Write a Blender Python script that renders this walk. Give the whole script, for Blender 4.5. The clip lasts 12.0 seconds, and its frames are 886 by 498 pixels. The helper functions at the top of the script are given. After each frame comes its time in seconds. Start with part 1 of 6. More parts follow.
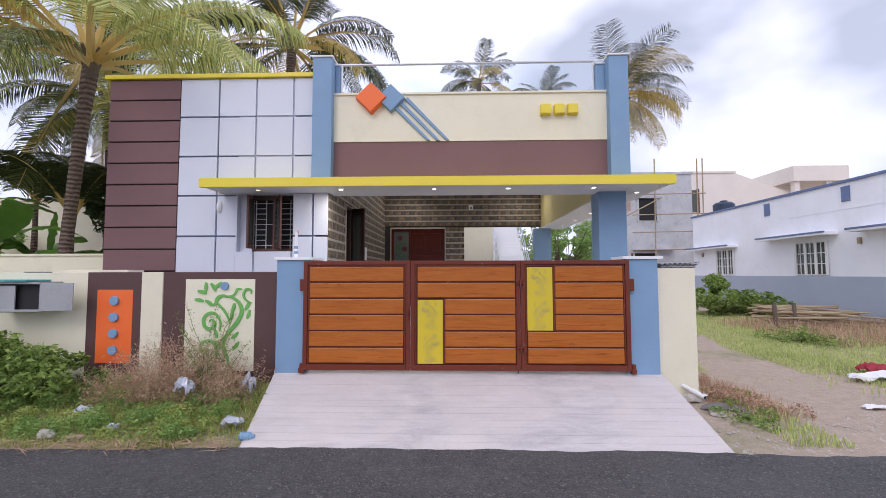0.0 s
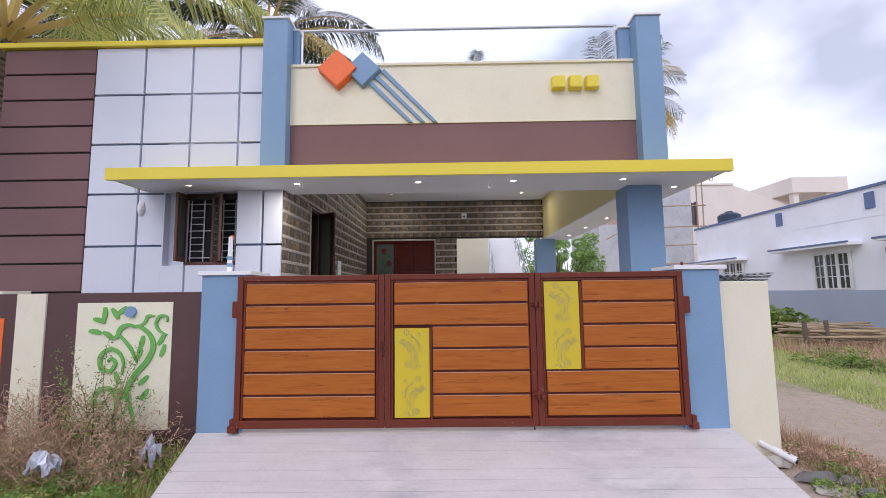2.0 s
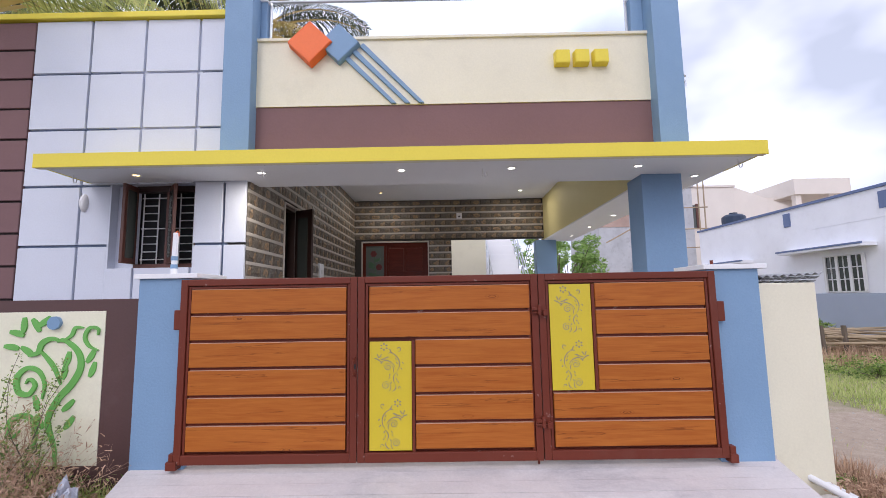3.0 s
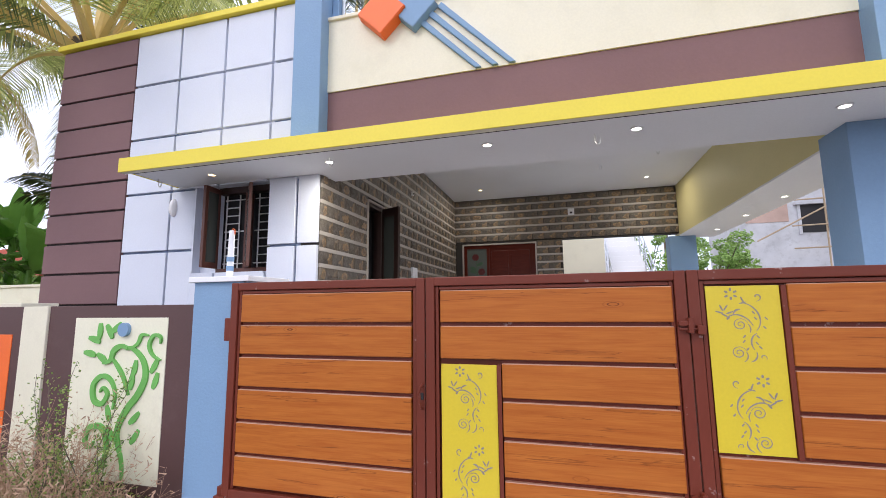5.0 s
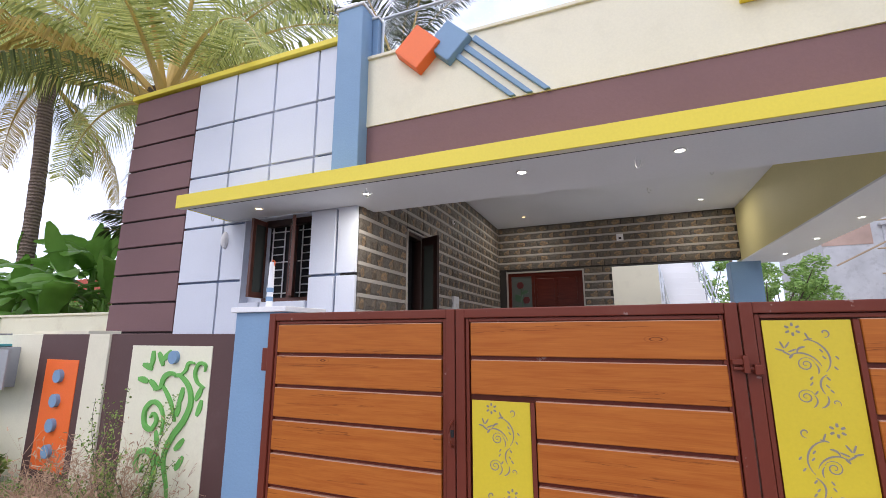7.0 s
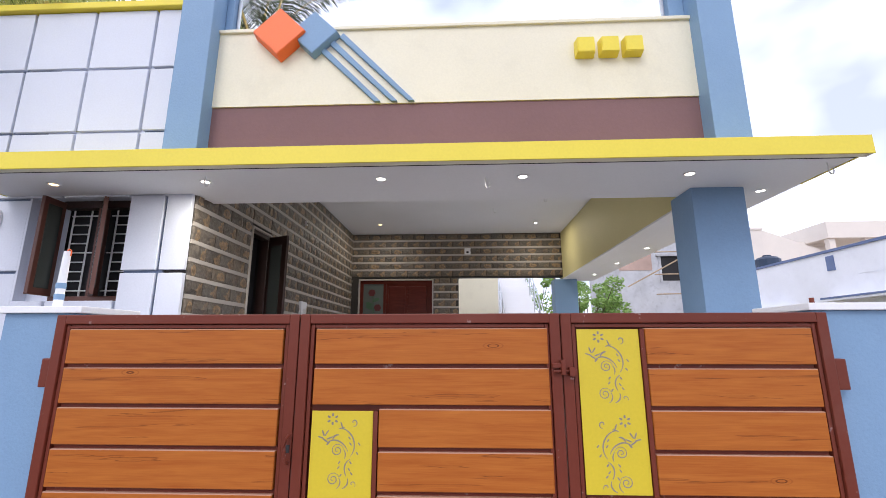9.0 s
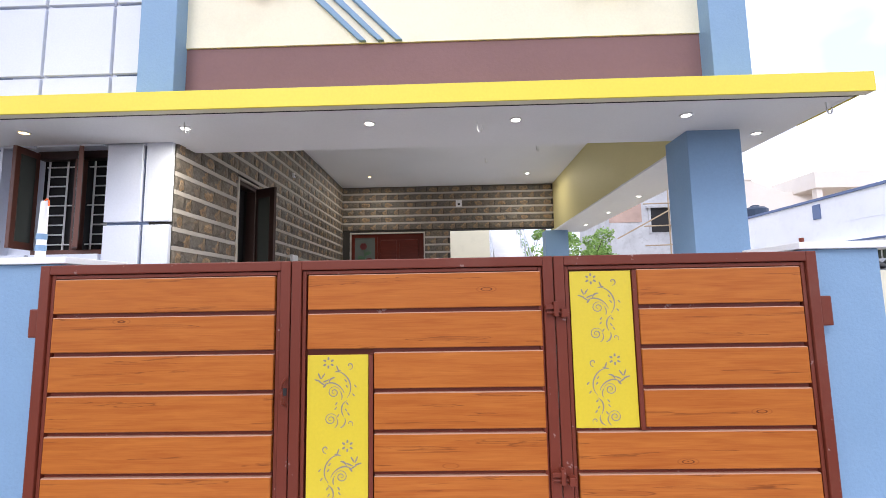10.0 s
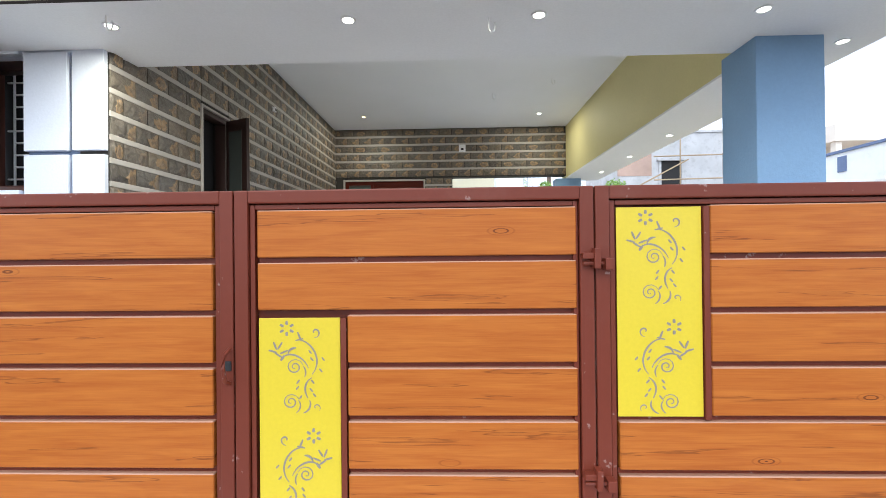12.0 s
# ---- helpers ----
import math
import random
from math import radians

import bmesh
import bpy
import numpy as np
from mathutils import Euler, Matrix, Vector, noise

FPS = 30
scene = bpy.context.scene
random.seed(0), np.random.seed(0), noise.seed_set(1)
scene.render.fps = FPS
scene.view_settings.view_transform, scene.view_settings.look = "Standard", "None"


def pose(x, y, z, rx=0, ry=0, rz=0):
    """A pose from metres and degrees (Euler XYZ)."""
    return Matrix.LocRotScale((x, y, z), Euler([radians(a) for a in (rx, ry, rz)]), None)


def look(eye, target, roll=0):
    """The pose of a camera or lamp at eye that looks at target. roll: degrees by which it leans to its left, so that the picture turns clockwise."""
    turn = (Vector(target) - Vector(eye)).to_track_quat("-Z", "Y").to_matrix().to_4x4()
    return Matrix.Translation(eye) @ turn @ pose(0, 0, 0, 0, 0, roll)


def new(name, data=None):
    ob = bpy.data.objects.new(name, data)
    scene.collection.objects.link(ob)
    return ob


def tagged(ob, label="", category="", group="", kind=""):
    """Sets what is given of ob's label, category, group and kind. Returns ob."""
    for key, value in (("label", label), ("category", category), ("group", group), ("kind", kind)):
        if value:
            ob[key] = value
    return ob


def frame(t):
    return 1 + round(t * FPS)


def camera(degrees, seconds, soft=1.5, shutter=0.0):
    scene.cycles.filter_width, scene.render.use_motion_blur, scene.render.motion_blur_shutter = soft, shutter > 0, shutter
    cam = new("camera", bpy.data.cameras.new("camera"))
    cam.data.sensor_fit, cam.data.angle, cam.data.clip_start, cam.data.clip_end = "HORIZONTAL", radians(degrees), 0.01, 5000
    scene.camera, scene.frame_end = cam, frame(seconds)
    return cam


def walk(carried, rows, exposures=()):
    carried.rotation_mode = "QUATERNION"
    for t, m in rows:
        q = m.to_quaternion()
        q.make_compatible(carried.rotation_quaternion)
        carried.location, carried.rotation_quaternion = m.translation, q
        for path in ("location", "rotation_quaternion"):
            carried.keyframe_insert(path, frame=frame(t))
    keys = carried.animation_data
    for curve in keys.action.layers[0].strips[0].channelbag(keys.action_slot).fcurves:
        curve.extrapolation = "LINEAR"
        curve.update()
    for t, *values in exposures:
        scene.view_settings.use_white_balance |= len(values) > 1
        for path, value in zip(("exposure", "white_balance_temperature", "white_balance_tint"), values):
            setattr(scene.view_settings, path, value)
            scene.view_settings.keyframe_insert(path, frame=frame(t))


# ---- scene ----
cam = camera(91.2, 12.0, 0.8)
PATH = [
    (0, (-0.024, 0.045, 1.664), (-0.082, 2.041, 1.78), -0.1),
    (0.5, (-0.029, 0.377, 1.673), (-0.072, 2.373, 1.804), -0.4),
    (1, (0.017, 0.779, 1.665), (-0.035, 2.772, 1.822), -0.5),
    (1.5, (-0.016, 1.193, 1.642), (-0.056, 3.184, 1.826), -0.6),
    (2, (-0.009, 1.595, 1.668), (-0.03, 3.585, 1.865), -0.7),
    (2.5, (0.033, 1.966, 1.671), (0.026, 3.955, 1.881), -0.9),
    (4.3, (0.205, 3.031, 1.665), (-0.013, 5.003, 1.913), -1.1),
    (4.5, (0.198, 3.119, 1.657), (-0.094, 5.081, 1.913), -1.0),
    (5, (0.201, 3.257, 1.669), (-0.326, 5.169, 1.929), -0.6),
    (5.5, (0.254, 3.319, 1.67), (-0.438, 5.179, 1.922), -0.6),
    (6, (0.293, 3.355, 1.674), (-0.479, 5.183, 1.928), -0.8),
    (6.5, (0.297, 3.342, 1.691), (-0.499, 5.15, 2.002), -0.7),
    (7, (0.296, 3.338, 1.697), (-0.435, 5.16, 2.081), -0.1),
    (7.5, (0.289, 3.33, 1.704), (-0.233, 5.207, 2.156), 0.6),
    (7.7, (0.284, 3.331, 1.702), (-0.146, 5.227, 2.169), 0.7),
    (9.3, (0.291, 3.392, 1.682), (0.232, 5.356, 2.055), -0.5),
    (9.5, (0.291, 3.403, 1.67), (0.24, 5.376, 1.992), -0.8),
    (10, (0.281, 3.424, 1.635), (0.235, 5.412, 1.85), -1.0),
    (10.5, (0.271, 3.445, 1.616), (0.219, 5.441, 1.729), -1.1),
    (11, (0.243, 3.517, 1.607), (0.199, 5.515, 1.668), -0.9),
    (11.5, (0.275, 3.785, 1.592), (0.222, 5.784, 1.623), -0.8),
    (12, (0.279, 4.09, 1.589), (0.22, 6.089, 1.599), -0.6),
]
walk(cam, [(t, look(eye, target, roll)) for t, eye, target, roll in PATH],
     exposures=[(0.0, -0.2, 6500, 13), (1.5, -0.18, 6500, 13), (2.5, -0.15, 6500, 13), (4.5, 0.18, 6500, 10), (5.5, 0.21, 6500, 10), (6.2, 0.21, 6500, 10), (7.0, 0.02, 6450, 10),
                (7.7, 0.02, 6450, 10), (9.5, 0.31, 6500, 10), (10.5, 0.53, 6400, 7), (11.5, 0.58, 6370, 3), (12.0, 0.66, 6350, -1)])

# ---- light ----
world = bpy.data.worlds.new("sky")
scene.world = world
world.use_nodes = True
wn, wl = world.node_tree.nodes, world.node_tree.links
wn.clear()
w_out = wn.new("ShaderNodeOutputWorld")
w_bg = wn.new("ShaderNodeBackground")
w_sky = wn.new("ShaderNodeTexSky")
w_sky.sky_type = "NISHITA"
w_sky.sun_disc = False
w_sky.sun_elevation = radians(40)
w_sky.sun_rotation = radians(150)
w_sky.dust_density = 2.0
w_co = wn.new("ShaderNodeTexCoord")
w_map = wn.new("ShaderNodeMapping")
w_map.inputs["Location"].default_value = (0.35, 0.0, 0.12)
w_map.inputs["Scale"].default_value = (1.0, 1.0, 1.7)
w_no = wn.new("ShaderNodeTexNoise")
w_no.inputs["Scale"].default_value = 2.6
w_no.inputs["Detail"].default_value = 4.0
w_no.inputs["Roughness"].default_value = 0.45
w_rmp = wn.new("ShaderNodeValToRGB")
w_rmp.color_ramp.elements[0].position = 0.38
w_rmp.color_ramp.elements[0].color = (0.5, 0.5, 0.5, 1)
w_rmp.color_ramp.elements[1].position = 0.52
w_mix = wn.new("ShaderNodeMix")
w_mix.data_type = "RGBA"
w_mix.inputs[7].default_value = (11.1, 11.6, 14.2, 1)
wl.new(w_co.outputs["Generated"], w_map.inputs["Vector"])
wl.new(w_map.outputs["Vector"], w_no.inputs["Vector"])
wl.new(w_no.outputs["Fac"], w_rmp.inputs["Fac"])
w_dot = wn.new("ShaderNodeVectorMath")
w_dot.operation = "DOT_PRODUCT"
w_dot.inputs[1].default_value = Vector((0.40, 1.0, 0.42)).normalized()
w_sum = wn.new("ShaderNodeMath")
w_sum.operation = "MULTIPLY_ADD"
w_sum.inputs[1].default_value = -0.22
w_gap = wn.new("ShaderNodeValToRGB")
w_gap.color_ramp.elements[0].position = 0.85
w_gap.color_ramp.elements[0].color = (1, 1, 1, 1)
w_gap.color_ramp.elements[1].position = 0.885
w_gap.color_ramp.elements[1].color = (0.5, 0.5, 0.5, 1)
w_low = wn.new("ShaderNodeMath")
w_low.operation = "MINIMUM"
wl.new(w_co.outputs["Generated"], w_dot.inputs[0])
wl.new(w_no.outputs["Fac"], w_sum.inputs[0])
wl.new(w_dot.outputs["Value"], w_sum.inputs[2])
wl.new(w_sum.outputs[0], w_gap.inputs["Fac"])
wl.new(w_rmp.outputs["Color"], w_low.inputs[0])
wl.new(w_gap.outputs["Color"], w_low.inputs[1])
wl.new(w_low.outputs[0], w_mix.inputs[0])
wl.new(w_sky.outputs["Color"], w_mix.inputs[6])
wl.new(w_mix.outputs[2], w_bg.inputs["Color"])
w_bg.inputs["Strength"].default_value = 0.11
wl.new(w_bg.outputs["Background"], w_out.inputs["Surface"])

sun_data = bpy.data.lights.new("sun", "SUN")
sun_data.energy, sun_data.angle, sun_data.color = 1.0, radians(25), (1.0, 0.935, 0.91)
sun = new("sun", sun_data)
sun.matrix_world = look((-6, -9, 13.5), (0, 6, 0))


# ---- materials ----
def node_mat(name):
    m = bpy.data.materials.new(name)
    m.use_nodes = True
    n, l = m.node_tree.nodes, m.node_tree.links
    return m, n, l, n["Principled BSDF"]


def coords(n, l, scale, kind="Object"):
    c = n.new("ShaderNodeTexCoord")
    mp = n.new("ShaderNodeMapping")
    mp.inputs["Scale"].default_value = scale
    l.new(c.outputs[kind], mp.inputs["Vector"])
    return mp.outputs["Vector"]


def noise_tex(n, l, vec, scale, detail=5.0, rough=0.55, dist=0.0):
    t = n.new("ShaderNodeTexNoise")
    t.inputs["Scale"].default_value = scale
    t.inputs["Detail"].default_value = detail
    t.inputs["Roughness"].default_value = rough
    t.inputs["Distortion"].default_value = dist
    l.new(vec, t.inputs["Vector"])
    return t.outputs["Fac"]


def ramp(n, l, fac, stops):
    r = n.new("ShaderNodeValToRGB")
    e = r.color_ramp.elements
    while len(e) < len(stops):
        e.new(0.5)
    for el, (p, c) in zip(e, stops):
        el.position = p
        el.color = (*c, 1) if len(c) == 3 else c
    l.new(fac, r.inputs["Fac"])
    return r.outputs["Color"]


def mix(n, l, fac, a, b, mode="MIX"):
    m = n.new("ShaderNodeMix")
    m.data_type = "RGBA"
    m.blend_type = mode
    for sock, v in ((0, fac), (6, a), (7, b)):
        if isinstance(v, (int, float)):
            m.inputs[sock].default_value = v
        elif isinstance(v, tuple):
            m.inputs[sock].default_value = (*v, 1)
        else:
            l.new(v, m.inputs[sock])
    return m.outputs[2]


def bump(n, l, height, bsdf, strength=0.3, dist=0.01):
    b = n.new("ShaderNodeBump")
    b.inputs["Strength"].default_value = strength
    b.inputs["Distance"].default_value = dist
    l.new(height, b.inputs["Height"])
    l.new(b.outputs["Normal"], bsdf.inputs["Normal"])


def tint(c, k):
    return tuple(min(1.0, v * k) for v in c)


def paint(name, c, rough=0.6, vary=0.10, grain=60, relief=0.25, dirt=None, dirt_amount=0.35, scale=(1, 1, 1), chips=None):
    """Painted plaster or metal: large soft blotches, fine grain, optional dirt patches."""
    m, n, l, b = node_mat(name)
    v = coords(n, l, scale)
    big = noise_tex(n, l, v, 0.9, 4)
    fine = noise_tex(n, l, v, grain, 4, 0.6)
    col = ramp(n, l, big, [(0.3, tint(c, 1 - vary)), (0.7, tint(c, 1 + vary * 0.6))])
    col = mix(n, l, 0.25, col, ramp(n, l, fine, [(0.3, tint(c, 0.86)), (0.7, tint(c, 1.08))]))
    if dirt:
        spots = noise_tex(n, l, v, 2.3, 8, 0.7)
        mask = ramp(n, l, spots, [(0.52, (0, 0, 0)), (0.72, (dirt_amount,) * 3)])
        col = mix(n, l, mask, col, dirt)
    if chips:
        worn = noise_tex(n, l, v, 17, 5, 0.6)
        col = mix(n, l, ramp(n, l, worn, [(0.668, (0, 0, 0)), (0.705, (0.45,) * 3)]), col, chips)
    l.new(col, b.inputs["Base Color"])
    b.inputs["Roughness"].default_value = rough
    bump(n, l, fine, b, relief, 0.004)
    return m


def wood(name, a, bcol, dark, rough=0.4):
    """Planks with grain along x, dark streaks and knots; each plank differs."""
    m, n, l, b = node_mat(name)
    c = n.new("ShaderNodeTexCoord")
    info = n.new("ShaderNodeObjectInfo")
    off = n.new("ShaderNodeVectorMath")
    off.operation = "ADD"
    mul = n.new("ShaderNodeVectorMath")
    mul.operation = "SCALE"
    cmb = n.new("ShaderNodeCombineXYZ")
    for i in range(3):
        l.new(info.outputs["Random"], cmb.inputs[i])
    mul.inputs["Scale"].default_value = 37.0
    l.new(cmb.outputs[0], mul.inputs[0])
    l.new(c.outputs["Object"], off.inputs[0])
    l.new(mul.outputs[0], off.inputs[1])

    def mapped(s):
        mp = n.new("ShaderNodeMapping")
        mp.inputs["Scale"].default_value = s
        l.new(off.outputs[0], mp.inputs["Vector"])
        return mp.outputs["Vector"]
    grain = noise_tex(n, l, mapped((1.2, 1, 16)), 2.4, 6, 0.6, 0.5)
    fine = noise_tex(n, l, mapped((3, 3, 120)), 1.6, 3, 0.6)
    streak = noise_tex(n, l, mapped((0.62, 1, 15)), 1.6, 4, 0.5, 0.5)
    col = ramp(n, l, grain, [(0.28, a), (0.72, bcol)])
    col = mix(n, l, 0.18, col, ramp(n, l, fine, [(0.35, tint(a, 0.8)), (0.65, tint(bcol, 1.1))]))
    line = ramp(n, l, streak, [(0.622, (0, 0, 0)), (0.634, (0.6, 0.6, 0.6)), (0.652, (0.06, 0.06, 0.06)), (0.70, (0.12, 0.12, 0.12)), (0.715, (0.4, 0.4, 0.4)), (0.74, (0.2, 0.2, 0.2))])
    col = mix(n, l, line, col, dark)
    # knots: sparse cells
    vo = n.new("ShaderNodeTexVoronoi")
    vo.inputs["Scale"].default_value = 1.0
    l.new(mapped((1.5, 0.0, 4.6)), vo.inputs["Vector"])
    wv = n.new("ShaderNodeMath")
    wv.operation = "SINE"
    sc = n.new("ShaderNodeMath")
    sc.operation = "MULTIPLY"
    sc.inputs[1].default_value = 170.0
    l.new(vo.outputs["Distance"], sc.inputs[0])
    l.new(sc.outputs[0], wv.inputs[0])
    near = ramp(n, l, vo.outputs["Distance"], [(0.03, (1.0,) * 3), (0.10, (0, 0, 0))])
    rings = ramp(n, l, wv.outputs[0], [(0.2, (0, 0, 0)), (0.8, (0.95,) * 3)])
    knot = mix(n, l, 1.0, near, rings, "MULTIPLY")
    col = mix(n, l, knot, col, dark)
    l.new(col, b.inputs["Base Color"])
    b.inputs["Roughness"].default_value = rough
    b.inputs["Specular IOR Level"].default_value = 0.22
    bump(n, l, fine, b, 0.12, 0.002)
    return m


def leafy(name, dark, light, rough=0.5, back=0.35):
    """Leaf material: colour varies leaf by leaf, with some light coming through."""
    m, n, l, b = node_mat(name)
    g = n.new("ShaderNodeNewGeometry")
    v = coords(n, l, (1, 1, 1))
    f = noise_tex(n, l, v, 3.0, 4)
    add = n.new("ShaderNodeMath")
    add.operation = "ADD"
    half = n.new("ShaderNodeMath")
    half.operation = "MULTIPLY"
    half.inputs[1].default_value = 0.6
    l.new(g.outputs["Random Per Island"], half.inputs[0])
    l.new(half.outputs[0], add.inputs[0])
    shift = n.new("ShaderNodeMath")
    shift.operation = "MULTIPLY"
    shift.inputs[1].default_value = 0.5
    l.new(f, shift.inputs[0])
    l.new(shift.outputs[0], add.inputs[1])
    col = ramp(n, l, add.outputs[0], [(0.15, dark), (0.85, light)])
    l.new(col, b.inputs["Base Color"])
    b.inputs["Roughness"].default_value = rough
    tr = n.new("ShaderNodeBsdfTranslucent")
    l.new(col, tr.inputs["Color"])
    ms = n.new("ShaderNodeMixShader")
    ms.inputs[0].default_value = back
    l.new(b.outputs[0], ms.inputs[1])
    l.new(tr.outputs[0], ms.inputs[2])
    l.new(ms.outputs[0], n["Material Output"].inputs["Surface"])
    return m


M_white = paint("white_panel_paint", (0.66, 0.695, 0.79), 0.55, 0.05)
M_joint = paint("blue_grey_joint", (0.17, 0.22, 0.33), 0.7)
M_brown = paint("brown_texture_paint", (0.205, 0.113, 0.117), 0.8, 0.10, 40, 0.4, (0.2, 0.12, 0.11), 0.25)
M_brown_wall = paint("dark_brown_wall_paint", (0.097, 0.047, 0.045), 0.6, 0.12, 40, 0.35, (0.16, 0.10, 0.095), 0.3)
M_gap = paint("dark_groove", (0.02, 0.012, 0.012), 0.9)
M_blue = paint("blue_wall_paint", (0.20, 0.33, 0.50), 0.6, 0.09, 50, 0.6, (0.25, 0.38, 0.55), 0.25)
M_cream = paint("cream_wall_paint", (0.785, 0.74, 0.58), 0.6, 0.06, 50, 0.2, (0.62, 0.58, 0.45), 0.4)
M_olive = paint("cream_beam_paint", (0.70, 0.62, 0.30), 0.6, 0.06)
M_yellow = paint("yellow_paint", (0.80, 0.65, 0.06), 0.5, 0.05, 50, 0.2)
M_soffit = paint("white_ceiling_paint", (0.82, 0.82, 0.84), 0.7, 0.04, 80, 0.1)
M_orange = paint("orange_paint", (0.88, 0.16, 0.03), 0.5, 0.08)
M_maroon = paint("maroon_gate_paint", (0.150, 0.031, 0.017), 0.42, 0.12, 30, 0.15, (0.2, 0.09, 0.07), 0.25, (1, 1, 1), (0.42, 0.32, 0.30))
M_maroon.node_tree.nodes["Principled BSDF"].inputs["Specular IOR Level"].default_value = 0.28
M_plank = wood("gate_wood", (0.335, 0.085, 0.014), (0.46, 0.150, 0.028), (0.075, 0.014, 0.006))
M_plank_edge = paint("pale_board_top", (0.46, 0.25, 0.17), 0.6, 0.15)
M_door = wood("door_wood", (0.065, 0.009, 0.006), (0.12, 0.022, 0.012), (0.03, 0.006, 0.005), 0.35)
M_window_wood = paint("window_brown", (0.11, 0.040, 0.028), 0.4, 0.15)
M_grill = paint("white_grill", (0.75, 0.75, 0.75), 0.4)
# near-black that paints the shade inside openings; also small dark fittings
M_dark = paint("dark_interior_shade", (0.02, 0.02, 0.022), 0.8)
M_green = paint("mural_green", (0.16, 0.46, 0.10), 0.6, 0.15)
M_mural = paint("mural_ground", (0.80, 0.77, 0.60), 0.65, 0.05, 50, 0.25, (0.55, 0.48, 0.36), 0.35)
M_steel, _n, _l, _b = node_mat("brushed_steel")
_b.inputs["Base Color"].default_value = (0.55, 0.56, 0.58, 1)
_b.inputs["Metallic"].default_value, _b.inputs["Roughness"].default_value = 1.0, 0.3
M_glass, _n, _l, _b = node_mat("clear_glass")
_b.inputs["Base Color"].default_value = (0.93, 0.97, 0.98, 1)
_b.inputs["Transmission Weight"].default_value, _b.inputs["Roughness"].default_value = 1.0, 0.02
_b.inputs["IOR"].default_value = 1.1
M_lamp_warm, _n, _l, _b = node_mat("warm_lamp_glow")
_b.inputs["Emission Color"].default_value = (1.0, 0.66, 0.28, 1)
_b.inputs["Emission Strength"].default_value = 5.0
M_lamp, _n, _l, _b = node_mat("lamp_glow")
_b.inputs["Emission Color"].default_value = (1.0, 0.93, 0.8, 1)
_b.inputs["Emission Strength"].default_value = 9.0


# ---- mesh helpers ----
def world_of(ob):
    m = ob.matrix_basis
    return world_of(ob.parent) @ ob.matrix_parent_inverse @ m if ob.parent else m


def attach(ob, parent):
    if parent is not None:
        ob.parent = parent
        ob.matrix_parent_inverse = world_of(parent).inverted()
    return ob


def part(name, bm, material, parent=None, label=""):
    """Links a bmesh as one mesh object under a thing or part."""
    me = bpy.data.meshes.new(name)
    bmesh.ops.recalc_face_normals(bm, faces=bm.faces)
    bm.to_mesh(me)
    bm.free()
    me.materials.append(material)
    ob = attach(new(name, me), parent)
    return tagged(ob, label)


def raw(name, verts, faces, material, parent=None, label="", smooth=False):
    me = bpy.data.meshes.new(name)
    me.from_pydata(verts, [], faces)
    me.materials.append(material)
    if smooth:
        me.polygons.foreach_set("use_smooth", [True] * len(me.polygons))
    return tagged(attach(new(name, me), parent), label)


def box(x0, x1, y0, y1, z0, z1, bevel=0.0, bm=None):
    made = bm is None
    bm = bm or bmesh.new()
    vs = [bm.verts.new((x, y, z)) for x in (x0, x1) for y in (y0, y1) for z in (z0, z1)]
    fs = [bm.faces.new([vs[i] for i in f]) for f in ((0, 1, 3, 2), (4, 6, 7, 5), (0, 4, 5, 1), (2, 3, 7, 6), (0, 2, 6, 4), (1, 5, 7, 3))]
    if bevel and made:
        bmesh.ops.bevel(bm, geom=list(bm.edges), offset=bevel, segments=2, profile=0.6, affect="EDGES")
    return bm


def prism(outline, y0, y1, bevel=0.0):
    """An outline of (x, z) points, run from y0 to y1."""
    bm = bmesh.new()
    a = [bm.verts.new((x, y0, z)) for x, z in outline]
    b = [bm.verts.new((x, y1, z)) for x, z in outline]
    bm.faces.new(a)
    bm.faces.new(b[::-1])
    k = len(outline)
    for i in range(k):
        bm.faces.new((a[i], b[i], b[(i + 1) % k], a[(i + 1) % k]))
    if bevel:
        bmesh.ops.bevel(bm, geom=list(bm.edges), offset=bevel, segments=1, affect="EDGES")
    return bm


def rod(p0, p1, r, sides=10, bm=None, r1=None):
    bm = bm or bmesh.new()
    p0, p1 = Vector(p0), Vector(p1)
    q = (p1 - p0).to_track_quat("Z", "Y")
    rings = []
    for p, rad in ((p0, r), (p1, r if r1 is None else r1)):
        rings.append([bm.verts.new(p + q @ Vector((rad * math.cos(2 * math.pi * i / sides), rad * math.sin(2 * math.pi * i / sides), 0))) for i in range(sides)])
    for i in range(sides):
        j = (i + 1) % sides
        bm.faces.new((rings[0][i], rings[0][j], rings[1][j], rings[1][i]))
    bm.faces.new(rings[0][::-1])
    bm.faces.new(rings[1])
    return bm


def tube(points, radii, sides=8, bm=None):
    """A bent tube through points, with a radius at each."""
    bm = bm or bmesh.new()
    pts = [Vector(p) for p in points]
    rings = []
    for i, p in enumerate(pts):
        d = (pts[min(i + 1, len(pts) - 1)] - pts[max(i - 1, 0)]).normalized()
        q = d.to_track_quat("Z", "Y")
        r = radii[i] if isinstance(radii, (list, tuple)) else radii
        rings.append([bm.verts.new(p + q @ Vector((r * math.cos(2 * math.pi * k / sides), r * math.sin(2 * math.pi * k / sides), 0))) for k in range(sides)])
    for a, b in zip(rings, rings[1:]):
        for k in range(sides):
            j = (k + 1) % sides
            bm.faces.new((a[k], a[j], b[j], b[k]))
    bm.faces.new(rings[0][::-1])
    bm.faces.new(rings[-1])
    return bm


